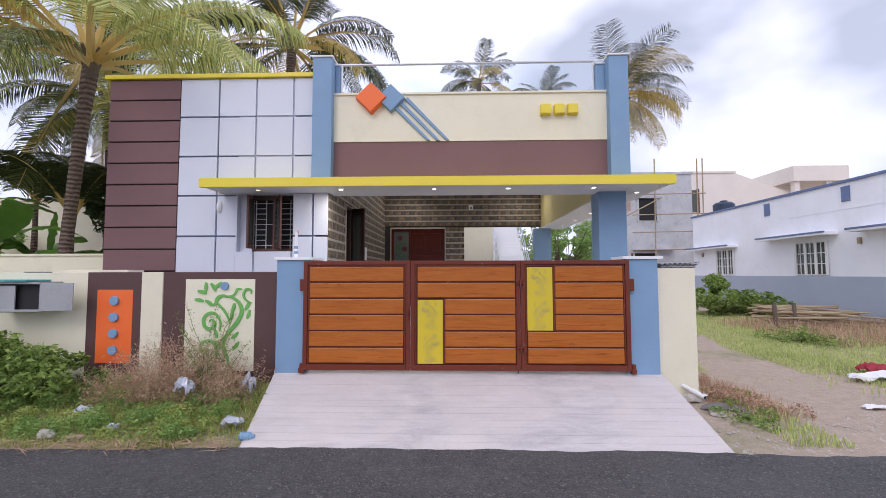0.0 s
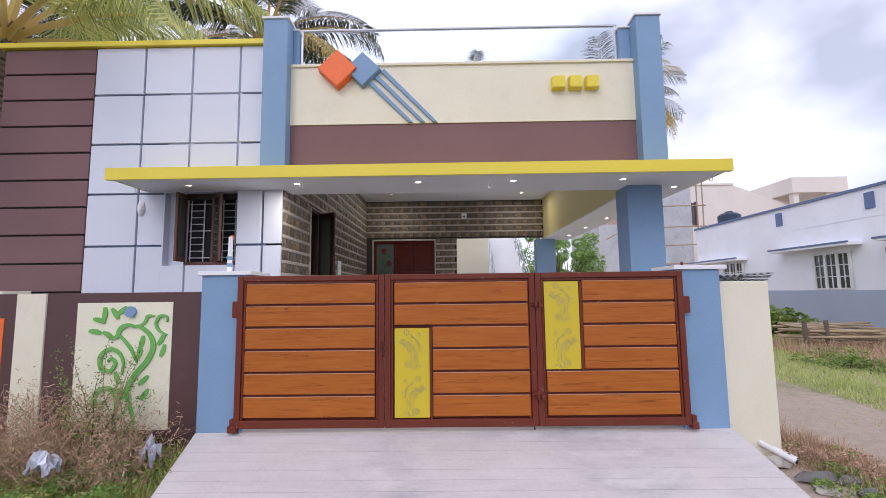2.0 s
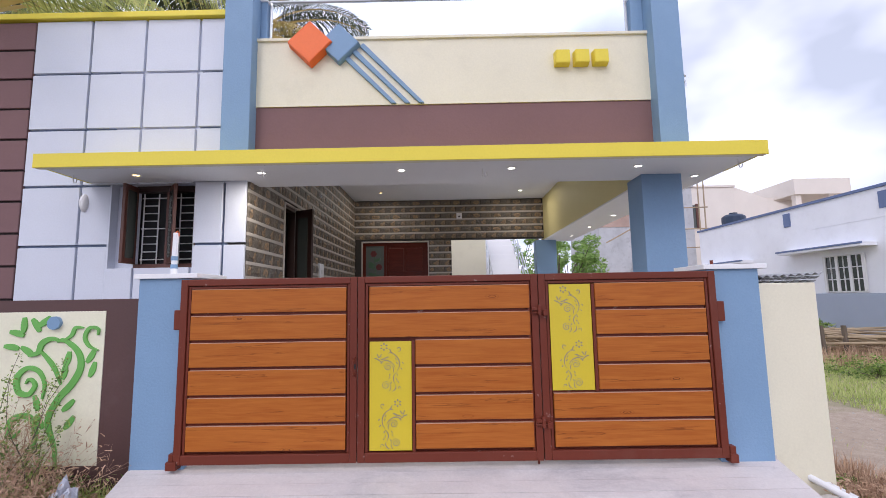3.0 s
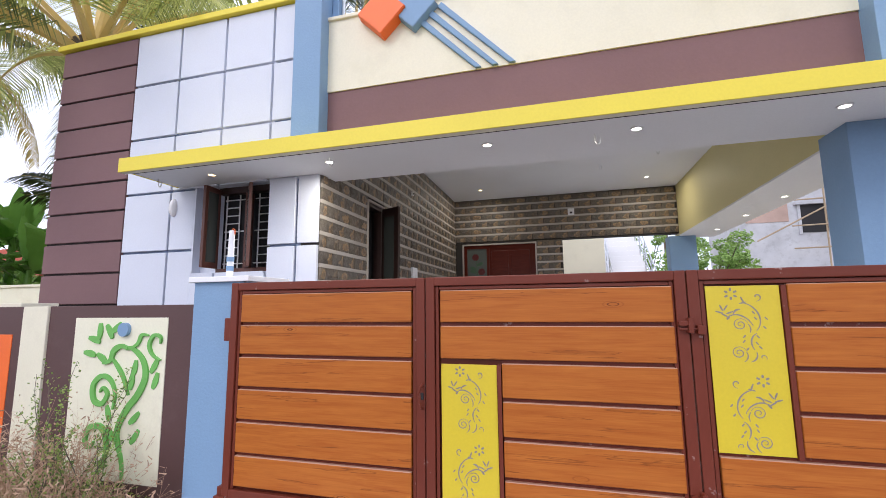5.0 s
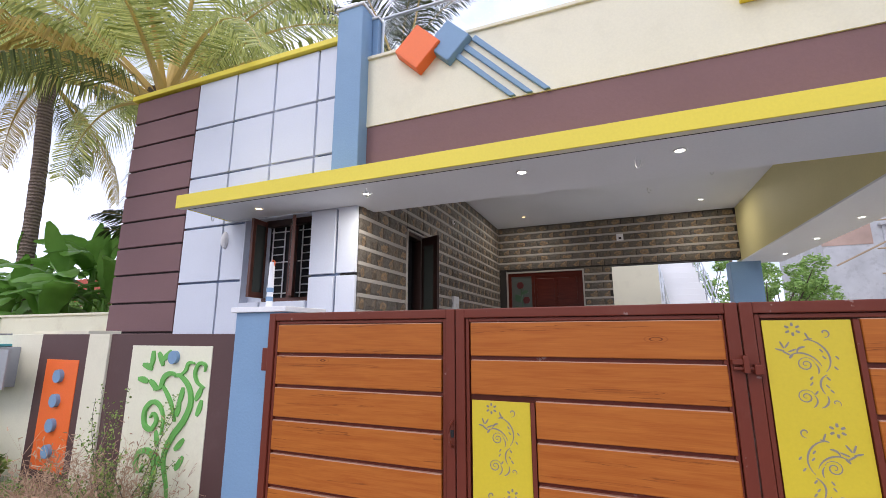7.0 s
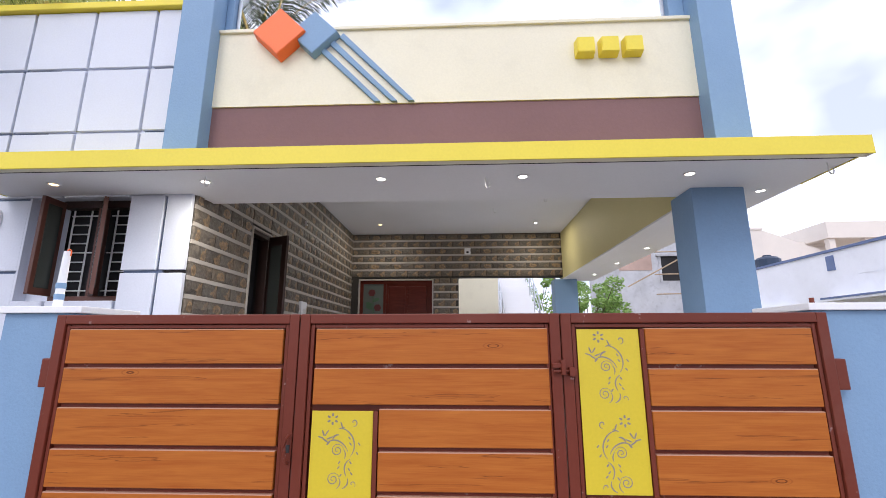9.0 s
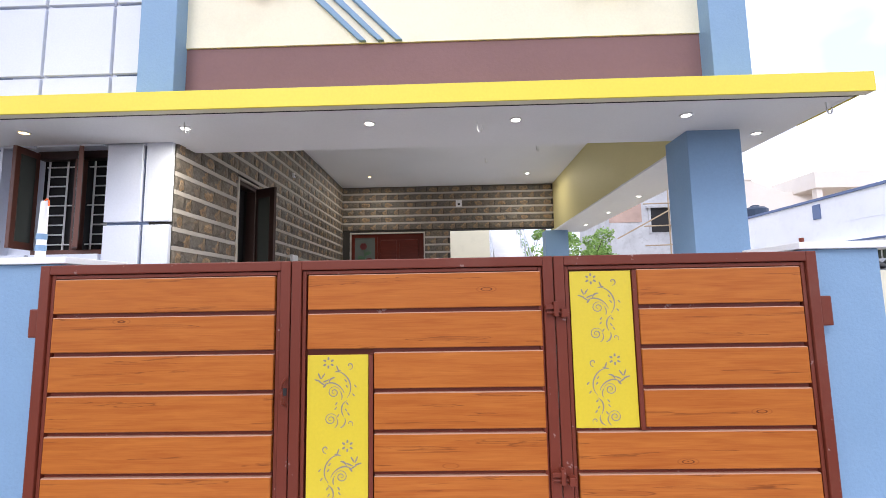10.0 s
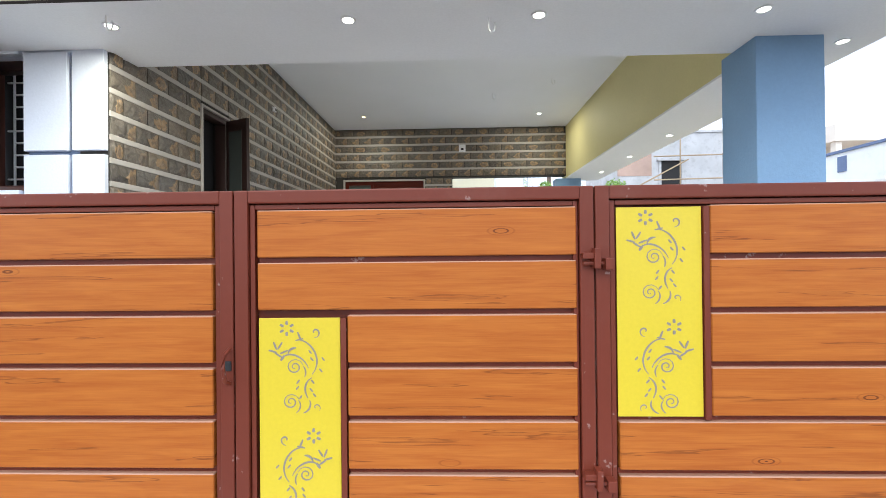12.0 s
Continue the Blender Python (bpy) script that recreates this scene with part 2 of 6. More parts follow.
def thing(name, at, label, category, group=""):
    ob = new(name)
    ob.location = at
    ob.empty_display_size = 0.1
    return tagged(ob, label, category, group)


def wall(name, x0, x1, y0, y1, z0, z1, material, label, bevel=0.0, kind_word="wall"):
    return tagged(part(name, box(x0, x1, y0, y1, z0, z1, bevel), material), label, kind_word, "", "structure")


def pieces(name, spots, material, parent, edge=None):
    """Box pieces that share meshes by size; spots: (x0, x1, y0, y1, z0, z1, bevel)."""
    cache = {}
    for x0, x1, y0, y1, z0, z1, bev in spots:
        key = (round(x1 - x0, 3), round(y1 - y0, 3), round(z1 - z0, 3), bev)
        if key not in cache:
            me = bpy.data.meshes.new(name)
            sx, sy, sz = key[0] / 2, key[1] / 2, key[2] / 2
            bm = box(-sx, sx, -sy, sy, -sz, sz)
            if bev:
                bmesh.ops.bevel(bm, geom=list(bm.edges), offset=bev, segments=1, affect="EDGES")
            bmesh.ops.recalc_face_normals(bm, faces=bm.faces)
            bm.to_mesh(me)
            bm.free()
            me.materials.append(material)
            if edge:     # upward faces in their own material
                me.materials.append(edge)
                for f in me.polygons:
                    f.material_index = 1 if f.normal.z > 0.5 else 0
            cache[key] = me
        ob = new(name, cache[key])
        ob.location = ((x0 + x1) / 2, (y0 + y1) / 2, (z0 + z1) / 2)
        attach(ob, parent)


# ---- the house: structure ----
GATE_Y, FRONT_Y, BACK_Y = 5.85, 6.95, 12.6
HEAD, CEIL, BASE, FLOOR = 2.98, 4.0, 0.36, 0.75
XL, XS, XB = -5.77, -2.09, 2.44   # house left edge, porch side wall, inner face of the side beam

# front wall of the room, in pieces round its window opening (behind the cladding)
WX0, WX1, WZ0, WZ1 = -3.59, -2.65, 2.035, 2.965
wall("wall_front_left", XL, WX0, 6.99, 7.22, 0.0, 4.90, M_joint, "blue-grey jointed plaster front wall of the house")
wall("wall_front_right", WX1, XS - 0.205, 6.99, 7.22, 0.0, 4.90, M_joint, "blue-grey jointed plaster front wall beside the porch")
wall("wall_front_below_window", WX0, WX1, 6.99, 7.22, 0.0, WZ0, M_white, "white plaster wall below the window")
wall("wall_front_above_window", WX0, WX1, 6.99, 7.22, WZ1, 4.90, M_white, "white plaster wall above the window")
wall("wall_room_back", XL, XS - 0.005, 12.8, 13.0, 0.0, 4.90, M_cream, "plain cream back wall of the house")
wall("wall_room_left", XL, XL + 0.2, 7.22, 12.8, 0.0, 4.90, M_cream, "plain cream side wall of the house")
wall("ceiling_room", XL + 0.2, XS - 0.2, 7.22, 12.8, 3.9, 4.05, M_soffit, "white plaster ceiling of the room", 0, "ceiling")
wall("floor_room", XL + 0.2, XS - 0.2, 7.22, 12.8, 0.6, FLOOR, M_soffit, "pale tiled floor of the room", 0, "floor")
wall("roof_coping", XL - 0.065, -2.315, 6.90, 7.30, 4.905, 4.975, M_yellow, "yellow painted coping along the roof edge", 0.01, "coping")

# porch
wall("floor_porch", XS, 3.0, 7.0, BACK_Y + 5.4, 0.3, FLOOR, M_soffit, "pale tiled porch floor", 0, "floor")
wall("ceiling_porch", XS, XB, 7.24, BACK_Y, CEIL, 4.15, M_soffit, "white plaster porch ceiling with recessed lamps", 0, "ceiling")
wall("beam_front_soffit", XS, 2.704, 6.949, 7.24, HEAD, 3.055, M_soffit, "white painted underside of the front beam", 0, "beam")
wall("beam_front", -2.0, 2.44, 6.96, 7.24, 3.056, 4.15, M_soffit, "white painted front beam of the porch", 0, "beam")
wall("beam_side_soffit", XB, 2.704, 7.371, BACK_Y - 0.001, HEAD, HEAD + 0.02, M_soffit, "white painted underside of the side beam", 0, "beam")
wall("beam_side", XB, 2.70, 7.245, BACK_Y + 0.3, HEAD + 0.021, 4.15, M_olive, "cream painted side beam of the porch", 0, "beam")
wall("parapet_band", -2.0, 2.40, 6.94, 6.958, 3.06, 3.806, M_brown, "brown painted band under the parapet", 0, "parapet")
wall("parapet", -2.0, 2.40, 6.925, 7.10, 3.808, 4.575, M_cream, "cream painted parapet over the porch", 0, "parapet")
wall("parapet_coping", -2.0, 2.40, 6.90, 7.12, 4.575, 4.61, M_cream, "cream plaster coping on the parapet", 0.006, "coping")

# canopy slab over window, porch and along the side
CX0, CX1, CY, CT = -3.80, 3.125, 6.275, 3.078
wall("canopy", CX0, CX1, CY, 6.949, HEAD, CT, M_soffit, "white concrete canopy slab over the porch front", 0, "canopy")
wall("canopy_side", 2.705, 3.14, 6.949, BACK_Y + 0.3, HEAD, CT - 0.01, M_soffit, "white concrete canopy slab along the side", 0, "canopy")
wall("canopy_fascia", CX0 - 0.004, CX1 + 0.004, CY - 0.014, CY - 0.001, HEAD - 0.03, CT + 0.008, M_yellow, "yellow painted canopy edge", 0.003, "trim")
wall("canopy_fascia_left", CX0 - 0.014, CX0 - 0.001, CY, 6.938, HEAD - 0.005, CT + 0.008, M_yellow, "yellow painted canopy end", 0.003, "trim")
wall("canopy_fascia_right", CX1 + 0.001, CX1 + 0.014, CY, 6.938, HEAD - 0.005, CT + 0.008, M_yellow, "yellow painted canopy end", 0.003, "trim")
wall("canopy_top", CX0, CX1, CY, 6.93, CT, CT + 0.007, M_yellow, "yellow painted top of the canopy", 0, "trim")
wall("canopy_lip", CX0, CX1, CY, CY + 0.06, HEAD - 0.03, HEAD, M_cream, "cream plaster drip lip under the canopy edge", 0.004, "trim")
wall("canopy_drip", CX0 + 0.02, CX1 - 0.02, CY + 0.061, CY + 0.12, HEAD - 0.010, HEAD, M_gap, "dark drip strip under the canopy edge", 0, "trim")

# pillars and columns
def pillar(name, x0, x1, top, label):
    ob = tagged(part(name, box(x0, x1, 6.78, 7.11, CT - 0.01, top, 0.008), M_blue), label, "pillar", "", "structure")
    part("cap", box(x0 - 0.02, x1 + 0.02, 6.76, 7.12, top, top + 0.026, 0.004), M_soffit, ob, "thin white cap")
    a, b = (x1 + 0.002, x1 + 0.075) if x0 < 0 else (x0 - 0.14, x0 - 0.002)
    part("return", box(a, b, 6.98, 7.11, 4.612, top - 0.045, 0.006), M_blue, ob)
    part("return_cap", box(a - 0.012, b + 0.012, 6.96, 7.12, top - 0.045, top - 0.022, 0.004), M_soffit, ob, "thin white cap")
    return ob


pillar("pillar_left", -2.31, -2.0, 5.155, "blue painted pillar at the parapet's end")
pillar("pillar_right", 2.40, 2.70, 5.112, "blue painted pillar at the parapet's far end")
wall("column_front", 2.26, 2.702, 6.99, 7.36, 0.3, HEAD + 0.003, M_blue, "blue painted square column of the porch", 0.008, "column")
wall("column_back", 2.25, 2.73, 12.6, 12.92, 0.3, HEAD + 0.003, M_blue, "blue painted square column at the porch's back", 0.008, "column")

# ground, road, ramp


def asphalt_material():
    m, n, l, b = node_mat("asphalt")
    v = coords(n, l, (1, 1, 1))
    vo = n.new("ShaderNodeTexVoronoi")
    vo.inputs["Scale"].default_value = 75.0
    l.new(v, vo.inputs["Vector"])
    sep = n.new("ShaderNodeSeparateColor")
    l.new(vo.outputs["Color"], sep.inputs[0])
    big = noise_tex(n, l, v, 1.3, 6, 0.65)
    mid = noise_tex(n, l, v, 11, 5, 0.7)
    col = ramp(n, l, sep.outputs[0], [(0.1, (0.022, 0.022, 0.025)), (0.6, (0.076, 0.073, 0.077)), (0.93, (0.105, 0.100, 0.100)), (1.0, (0.26, 0.25, 0.24))])
    col = mix(n, l, ramp(n, l, big, [(0.42, (0, 0, 0)), (0.70, (0.5,) * 3)]), col, (0.140, 0.130, 0.125))
    col = mix(n, l, 0.4, col, ramp(n, l, mid, [(0.3, (0.03, 0.03, 0.033)), (0.7, (0.10, 0.098, 0.10))]))
    l.new(col, b.inputs["Base Color"])
    b.inputs["Roughness"].default_value = 0.8
    bump(n, l, vo.outputs["Distance"], b, 0.9, 0.01)
    return m


M_asphalt = asphalt_material()
def ground_material():
    m, n, l, b = node_mat("ground_soil_and_grass")
    v = coords(n, l, (1, 1, 1))
    a = noise_tex(n, l, v, 0.5, 6, 0.6)
    f = noise_tex(n, l, v, 9, 8, 0.7)
    g = noise_tex(n, l, v, 70, 4, 0.7)
    soil = ramp(n, l, f, [(0.3, (0.41, 0.315, 0.245)), (0.7, (0.60, 0.48, 0.385))])
    grass = ramp(n, l, f, [(0.3, (0.13, 0.18, 0.045)), (0.7, (0.26, 0.29, 0.09))])
    col = mix(n, l, ramp(n, l, a, [(0.53, (0, 0, 0)), (0.64, (0.75,) * 3)]), soil, grass)
    col = mix(n, l, 0.35, col, ramp(n, l, g, [(0.3, (0.09, 0.07, 0.05)), (0.7, (0.42, 0.36, 0.29))]))
    l.new(col, b.inputs["Base Color"])
    b.inputs["Roughness"].default_value = 0.95
    bump(n, l, f, b, 0.8, 0.03)
    return m


def ground_height(x, y):
    h = 0.05 * noise.noise((x * 0.5, y * 0.5, 3)) + 0.02 * noise.noise((x * 2.1, y * 2.1, 7)) - 0.02
    if x < -2.2 and 4.2 < y < 8:
        h += 0.10 * min(1, (y - 4.2) / 1.5)
    if y < 4.6:
        h = h * 0.3 - 0.03
    return h


def ground():
    xs = [-400, -120, -50] + [-25 + 0.5 * i for i in range(101)] + [50, 120, 400]
    ys = [-400, -100, -30, -10, 0, 2] + [3.5 + 0.35 * i for i in range(75)] + [40, 60, 120, 400]
    vs = [(x, y, ground_height(x, y) if abs(x) < 25 and 3 < y < 30 else -0.05) for y in ys for x in xs]
    k = len(xs)
    fs = [(j * k + i, j * k + i + 1, (j + 1) * k + i + 1, (j + 1) * k + i) for j in range(len(ys) - 1) for i in range(k - 1)]
    tagged(raw("ground", vs, fs, ground_material(), None, "", True), "dry brown soil with patches of grass", "ground", "", "structure")


ground()


def road():
    edge = lambda x: 4.315 + 0.05 * noise.noise((x * 1.3, 0.5, 0)) + 0.045 * noise.noise((x * 5, 2, 0)) - 0.05 * min(3, max(0, abs(x) - 2))
    xs = [-60, -30, -15] + [-8 + 0.1 * i for i in range(161)] + [15, 30, 60]
    ys = (-4, 0, 2, 3.4)
    vs, fs = [], []
    for x in xs:
        e = edge(x)
        vs += [(x, y, 0.0) for y in ys] + [(x, e - 0.04, 0.0), (x, e, -0.012), (x, e + 0.02, -0.09)]
    k = 7
    for i in range(len(xs) - 1):
        for j in range(k - 1):
            a = i * k + j
            fs.append((a, a + k, a + k + 1, a + 1))
    tagged(raw("road", vs, fs, M_asphalt), "dark grey asphalt road with an uneven edge", "road", "", "structure")


road()


def ramp_material():
    m, n, l, b = node_mat("whitewashed_cement")
    v = coords(n, l, (0.55, 1.5, 1))
    w = coords(n, l, (1, 1, 1))
    a = noise_tex(n, l, v, 2.6, 8, 0.7, 0.6)
    big = noise_tex(n, l, w, 0.55, 3)
    g = noise_tex(n, l, w, 48, 6, 0.75)
    sp = noise_tex(n, l, w, 9, 7, 0.75)
    col = ramp(n, l, a, [(0.32, (0.37, 0.345, 0.36)), (0.48, (0.53, 0.495, 0.50)), (0.62, (0.64, 0.60, 0.595))])
    col = mix(n, l, ramp(n, l, big, [(0.46, (0, 0, 0)), (0.52, (0.6,) * 3)]), col, (0.66, 0.595, 0.57))
    col = mix(n, l, ramp(n, l, sp, [(0.60, (0, 0, 0)), (0.74, (0.55,) * 3)]), col, (0.36, 0.34, 0.34))
    col = mix(n, l, 0.2, col, ramp(n, l, g, [(0.3, (0.34, 0.32, 0.32)), (0.7, (0.74, 0.70, 0.70))]))
    l.new(col, b.inputs["Base Color"])
    b.inputs["Roughness"].default_value = 0.8
    bump(n, l, g, b, 0.4, 0.004)
    return m


M_ramp = ramp_material()


def driveway():
    """The sloping drive: strips with trowelled grooves between, as one slab with strips on it."""
    y0, y1, z0, z1 = 4.27, 5.97, -0.006, BASE
    xl = lambda f: -2.10 - 0.36 * f
    xr = lambda f: 2.56 + 0.12 * f
    bm = bmesh.new()
    prof = []
    for f in (0, 1):
        y, z = y0 + (y1 - y0) * f, z0 + (z1 - z0) * f
        prof.append([(xl(f) - .02, y, z - 0.007), (xr(f) + .02, y, z - 0.007), (xr(f) + .02, y, -0.15), (xl(f) - .02, y, -0.15)])
    a, b = [[bm.verts.new(p) for p in r] for r in prof]
    bm.faces.new(a); bm.faces.new(b[::-1])
    for i in range(4):
        bm.faces.new((a[i], b[i], b[(i + 1) % 4], a[(i + 1) % 4]))
    slab = tagged(part("driveway", bm, M_ramp), "whitewashed cement ramp with trowelled grooves", "ramp", "", "structure")
    rows, rnd = 13, random.Random(4)
    for i in range(rows):
        f0, f1 = i / rows, (i + 1) / rows - 0.0024
        bm = bmesh.new()
        up = rnd.uniform(-0.0015, 0.0015)
        top = [(xl(f0), f0), (xr(f0), f0), (xr(f1), f1), (xl(f1), f1)]
        hi = [bm.verts.new((x, y0 + (y1 - y0) * f, z0 + (z1 - z0) * f + up)) for x, f in top]
        lo = [bm.verts.new((v.co.x, v.co.y, v.co.z - 0.02)) for v in hi]
        bm.faces.new(hi)
        for j in range(4):
            bm.faces.new((hi[j], lo[j], lo[(j + 1) % 4], hi[(j + 1) % 4]))
        part("strip", bm, M_ramp, slab)


driveway()
wall("floor_forecourt", -2.5, 2.72, 5.972, 6.998, 0.1, BASE, M_ramp, "whitewashed cement floor behind the gate", 0, "floor")


# ---- compound wall, posts ----
def gate_post(name, x0, x1, label):
    ob = tagged(part(name, box(x0, x1, 5.90, 6.32, 0.0, 1.86, 0.006), M_blue), label, "gate post", "", "structure")
    bm = box(x0 - 0.03, x1 + 0.06, 5.87, 6.35, 1.86, 1.90, 0.005)
    part("cap", bm, M_soffit, ob, "white plaster cap")
    return ob


gate_post("gate_post_left", -2.46, -2.02, "blue painted gate post with a white cap")
gate_post("gate_post_right", 2.235, 2.66, "blue painted gate post with a flat white cap")
wall("compound_wall_cream", -14.0, -5.20, 6.02, 6.17, -0.1, 1.70, M_cream, "cream painted compound wall with green stains", 0.006)
wall("compound_wall_brown", -5.20, -4.41, 6.02, 6.17, -0.1, 1.70, M_brown_wall, "brown painted compound wall round an orange panel", 0.004)
wall("compound_wall_strip", -4.41, -4.11, 6.00, 6.17, -0.1, 1.70, M_cream, "cream painted strip of the compound wall", 0.006)
wall("compound_wall_mural", -4.11, -2.46, 6.02, 6.17, -0.1, 1.70, M_brown_wall, "brown painted compound wall round a mural", 0.004)
wall("compound_wall_end", 2.66, 3.20, 6.00, 6.15, -0.1, 1.74, M_cream, "cream painted end of the compound wall", 0.006)
wall("compound_wall_side", 3.06, 3.20, 6.15, 24.0, -0.1, 1.72, M_cream, "cream painted side compound wall")
wall("neighbour_wall", -14.0, XL, 8.0, 8.15, -0.1, 2.02, M_mural, "pale plastered boundary wall beside the house")

# ---- house front: cladding pieces ----
def facade_panels():
    host = tagged(part("wall_cladding_base", box(XL + 1.29, -2.10, 6.965, 6.988, 1.0, 1.2), M_joint), "blue-grey joint backing behind the white panels", "cladding", "", "structure")
    vx = [-4.575, -3.917, -3.292, -2.672, -2.10]
    hz = [0.45, 1.05, 1.66, 2.285, 2.95, 3.60, 4.26, 4.91]
    g = 0.014
    spots = []
    for i in range(4):
        for j in range(7):
            x0, x1, z0, z1 = vx[i] + g, vx[i + 1] - g, hz[j] + g, hz[j + 1] - g
            if i == 3:
                if j < 4:      # below the canopy the last column has its own joint
                    z1 = HEAD + 0.02 if j == 3 else z1
                    spots += [(-2.652, -2.345, 6.95, 6.988, z0, z1, 0.003), (-2.314, -2.09, 6.95, 6.988, z0, z1, 0.003)]
                    continue
                x1 = -2.30
            if z1 > WZ0 and z0 < WZ1 - 0.05 and x1 > WX0 and x0 < WX1:   # round the window
                if x0 < WX0 - 0.02:
                    spots.append((x0, WX0, 6.95, 6.988, z0, z1, 0.003))
                if z0 < WZ0 - 0.02:
                    spots.append((max(x0, WX0), min(x1, WX1), 6.95, 6.988, z0, WZ0, 0.003))
                continue
            spots.append((x0, x1, 6.95, 6.988, z0, z1, 0.003))
    pieces("panel", spots, M_white, host)
    host = tagged(part("wall_brown_base", box(XL + 0.01, -4.578, 6.965, 6.989, 0.3, 4.895), M_gap), "dark groove backing behind brown boards", "cladding", "", "structure")
    zs = [4.90, 4.553, 4.205, 3.852, 3.497, 3.142, 2.79, 2.435, 2.076, 1.718, 1.36, 1.0, 0.65, 0.3]
    pieces("board", [(XL, -4.575, 6.945, 6.985, b + 0.012, a - 0.012, 0.005) for a, b in zip(zs, zs[1:])], M_brown, host)


facade_panels()
wall("window_reveal_side", WX0, WX0 + 0.02, 6.95, 7.22, WZ0, WZ1, M_white, "white plaster window reveal", 0, "reveal")


# ---- gate ----
PT, PP, PH = 1.763, 0.2155, 0.193    # top of the planks, pitch, height


def gate_leaf(x0, x1, planks, panel, label, stile_l=0.08, stile_r=0.075):
    ob = thing("gate_leaf", ((x0 + x1) / 2, GATE_Y, 0.40), label, "gate", "gate leaves")
    y0, y1 = 5.835, 5.885
    z0, z1 = 0.395, 1.845
    part("backing_sheet", box(x0 + 0.04, x1 - 0.04, 5.882, 5.888, z0 + 0.03, z1 - 0.03), M_maroon, ob)
    sw, lip = 0.056, 0.020
    part("stile", box(x0, x0 + sw, y0, y1, z0, z1, 0.006), M_maroon, ob)
    part("stile", box(x1 - sw, x1, y0, y1, z0, z1, 0.006), M_maroon, ob)
    part("rail", box(x0 + sw, x1 - sw, y0, y1, z1 - 0.054, z1, 0.006), M_maroon, ob)
    for a, b in ((x0 + sw + 0.004, x0 + sw + 0.004 + lip), (x1 - sw - 0.004 - lip, x1 - sw - 0.004)):
        part("inner_stile", box(a, b, y0 + 0.014, y1, z0 + 0.075, z1 - 0.058, 0.003), M_maroon, ob)
    part("inner_rail", box(x0 + sw + 0.026, x1 - sw - 0.026, y0 + 0.014, y1, z1 - 0.078, z1 - 0.058, 0.003), M_maroon, ob)
    part("rail", box(x0 + sw, x1 - sw, y0, y1, z0, z0 + 0.075, 0.006), M_maroon, ob)
    spots = [(a, b, 5.842, 5.876, PT - PP * i - PH, PT - PP * i, 0.004) for i, a, b in planks]
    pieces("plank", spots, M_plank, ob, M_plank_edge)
    for i, a, b in planks[1:]:     # thin bars in the gaps, set back
        part("bar", box(a, b, 5.868, 5.882, PT - PP * i - 0.001, PT - PP * i + PP - PH + 0.001), M_maroon, ob)
    if panel:
        cut_panel(ob, *panel)
    return ob


def vine():
    """Strokes of the fretwork in panel units (u to the right, v down): (points, half width in metres)."""
    out = []

    def spiral(cu, cv, r, a0, turns, k=20):
        return [(cu + r * (0.12 + 0.88 * i / k) * math.cos(a0 + turns * 2 * math.pi * i / k), cv + 0.385 * r * (0.12 + 0.88 * i / k) * math.sin(a0 + turns * 2 * math.pi * i / k)) for i in range(k + 1)]

    def curve(a, b, c, d, k=12):
        return [tuple((1 - t) ** 3 * a[n] + 3 * t * (1 - t) ** 2 * b[n] + 3 * t * t * (1 - t) * c[n] + t ** 3 * d[n] for n in (0, 1)) for t in [i / k for i in range(k + 1)]]

    def leaf(u, v, a, ln):
        return [(u + r * math.cos(a), v + 0.385 * r * math.sin(a)) for r in (-ln, -0.3 * ln, 0.3 * ln, ln)]
    strokes = [(curve((0.48, 0.105), (0.66, 0.11), (0.80, 0.21), (0.65, 0.275)), 0.0055), (leaf(0.50, 0.09, 1.2, 0.06), 0.006), (leaf(0.50, 0.105, 2.9, 0.05), 0.005),
               (curve((0.28, 0.20), (0.34, 0.155), (0.55, 0.18), (0.61, 0.245)), 0.0055), (leaf(0.29, 0.195, 2.2, 0.04), 0.008), (curve((0.36, 0.175), (0.37, 0.15), (0.42, 0.145), (0.46, 0.145)), 0.007),
               (spiral(0.44, 0.238, 0.105, 1.0, 1.8), 0.0042), (curve((0.54, 0.232), (0.58, 0.25), (0.58, 0.27), (0.56, 0.288)), 0.0045),
               (curve((0.65, 0.29), (0.56, 0.31), (0.54, 0.35), (0.60, 0.39)), 0.0055), (spiral(0.39, 0.408, 0.105, 1.0, 1.8), 0.0042), (curve((0.48, 0.40), (0.53, 0.42), (0.50, 0.45), (0.45, 0.462)), 0.0045),
               (curve((0.62, 0.40), (0.65, 0.43), (0.60, 0.455), (0.54, 0.462)), 0.0055), (spiral(0.70, 0.435, 0.055, 2.0, 0.8), 0.0035), (spiral(0.69, 0.07, 0.07, 2.6, 0.85), 0.0048)]
    for u, v, a in ((0.20, 0.135, 1.2), (0.26, 0.135, -1.0), (0.17, 0.162, 0.3), (0.24, 0.180, 0.6), (0.31, 0.165, -0.4)):     # tulip
        strokes.append((leaf(u, v, a, 0.052), 0.0060))
    for i in range(6):                                                       # round flower
        a = 2 * math.pi * (i + 0.5) / 6
        strokes.append(([(0.345 + r * math.cos(a), 0.05 + 0.385 * r * math.sin(a)) for r in (0.045, 0.065, 0.095)], 0.0085))
    for u, v in ((0.63, 0.165), (0.65, 0.20), (0.79, 0.20), (0.76, 0.255), (0.66, 0.31), (0.64, 0.35), (0.68, 0.375), (0.48, 0.31), (0.47, 0.34), (0.51, 0.385)):
        strokes.append((leaf(u, v, 0.9 if u > 0.6 else 2.2, 0.028), 0.0055))
    for pts, hw in strokes:
        out.append((pts, hw * 0.66))
        out.append(([(1.01 - u, v + 0.522) for u, v in pts], hw * 0.66))
    return out


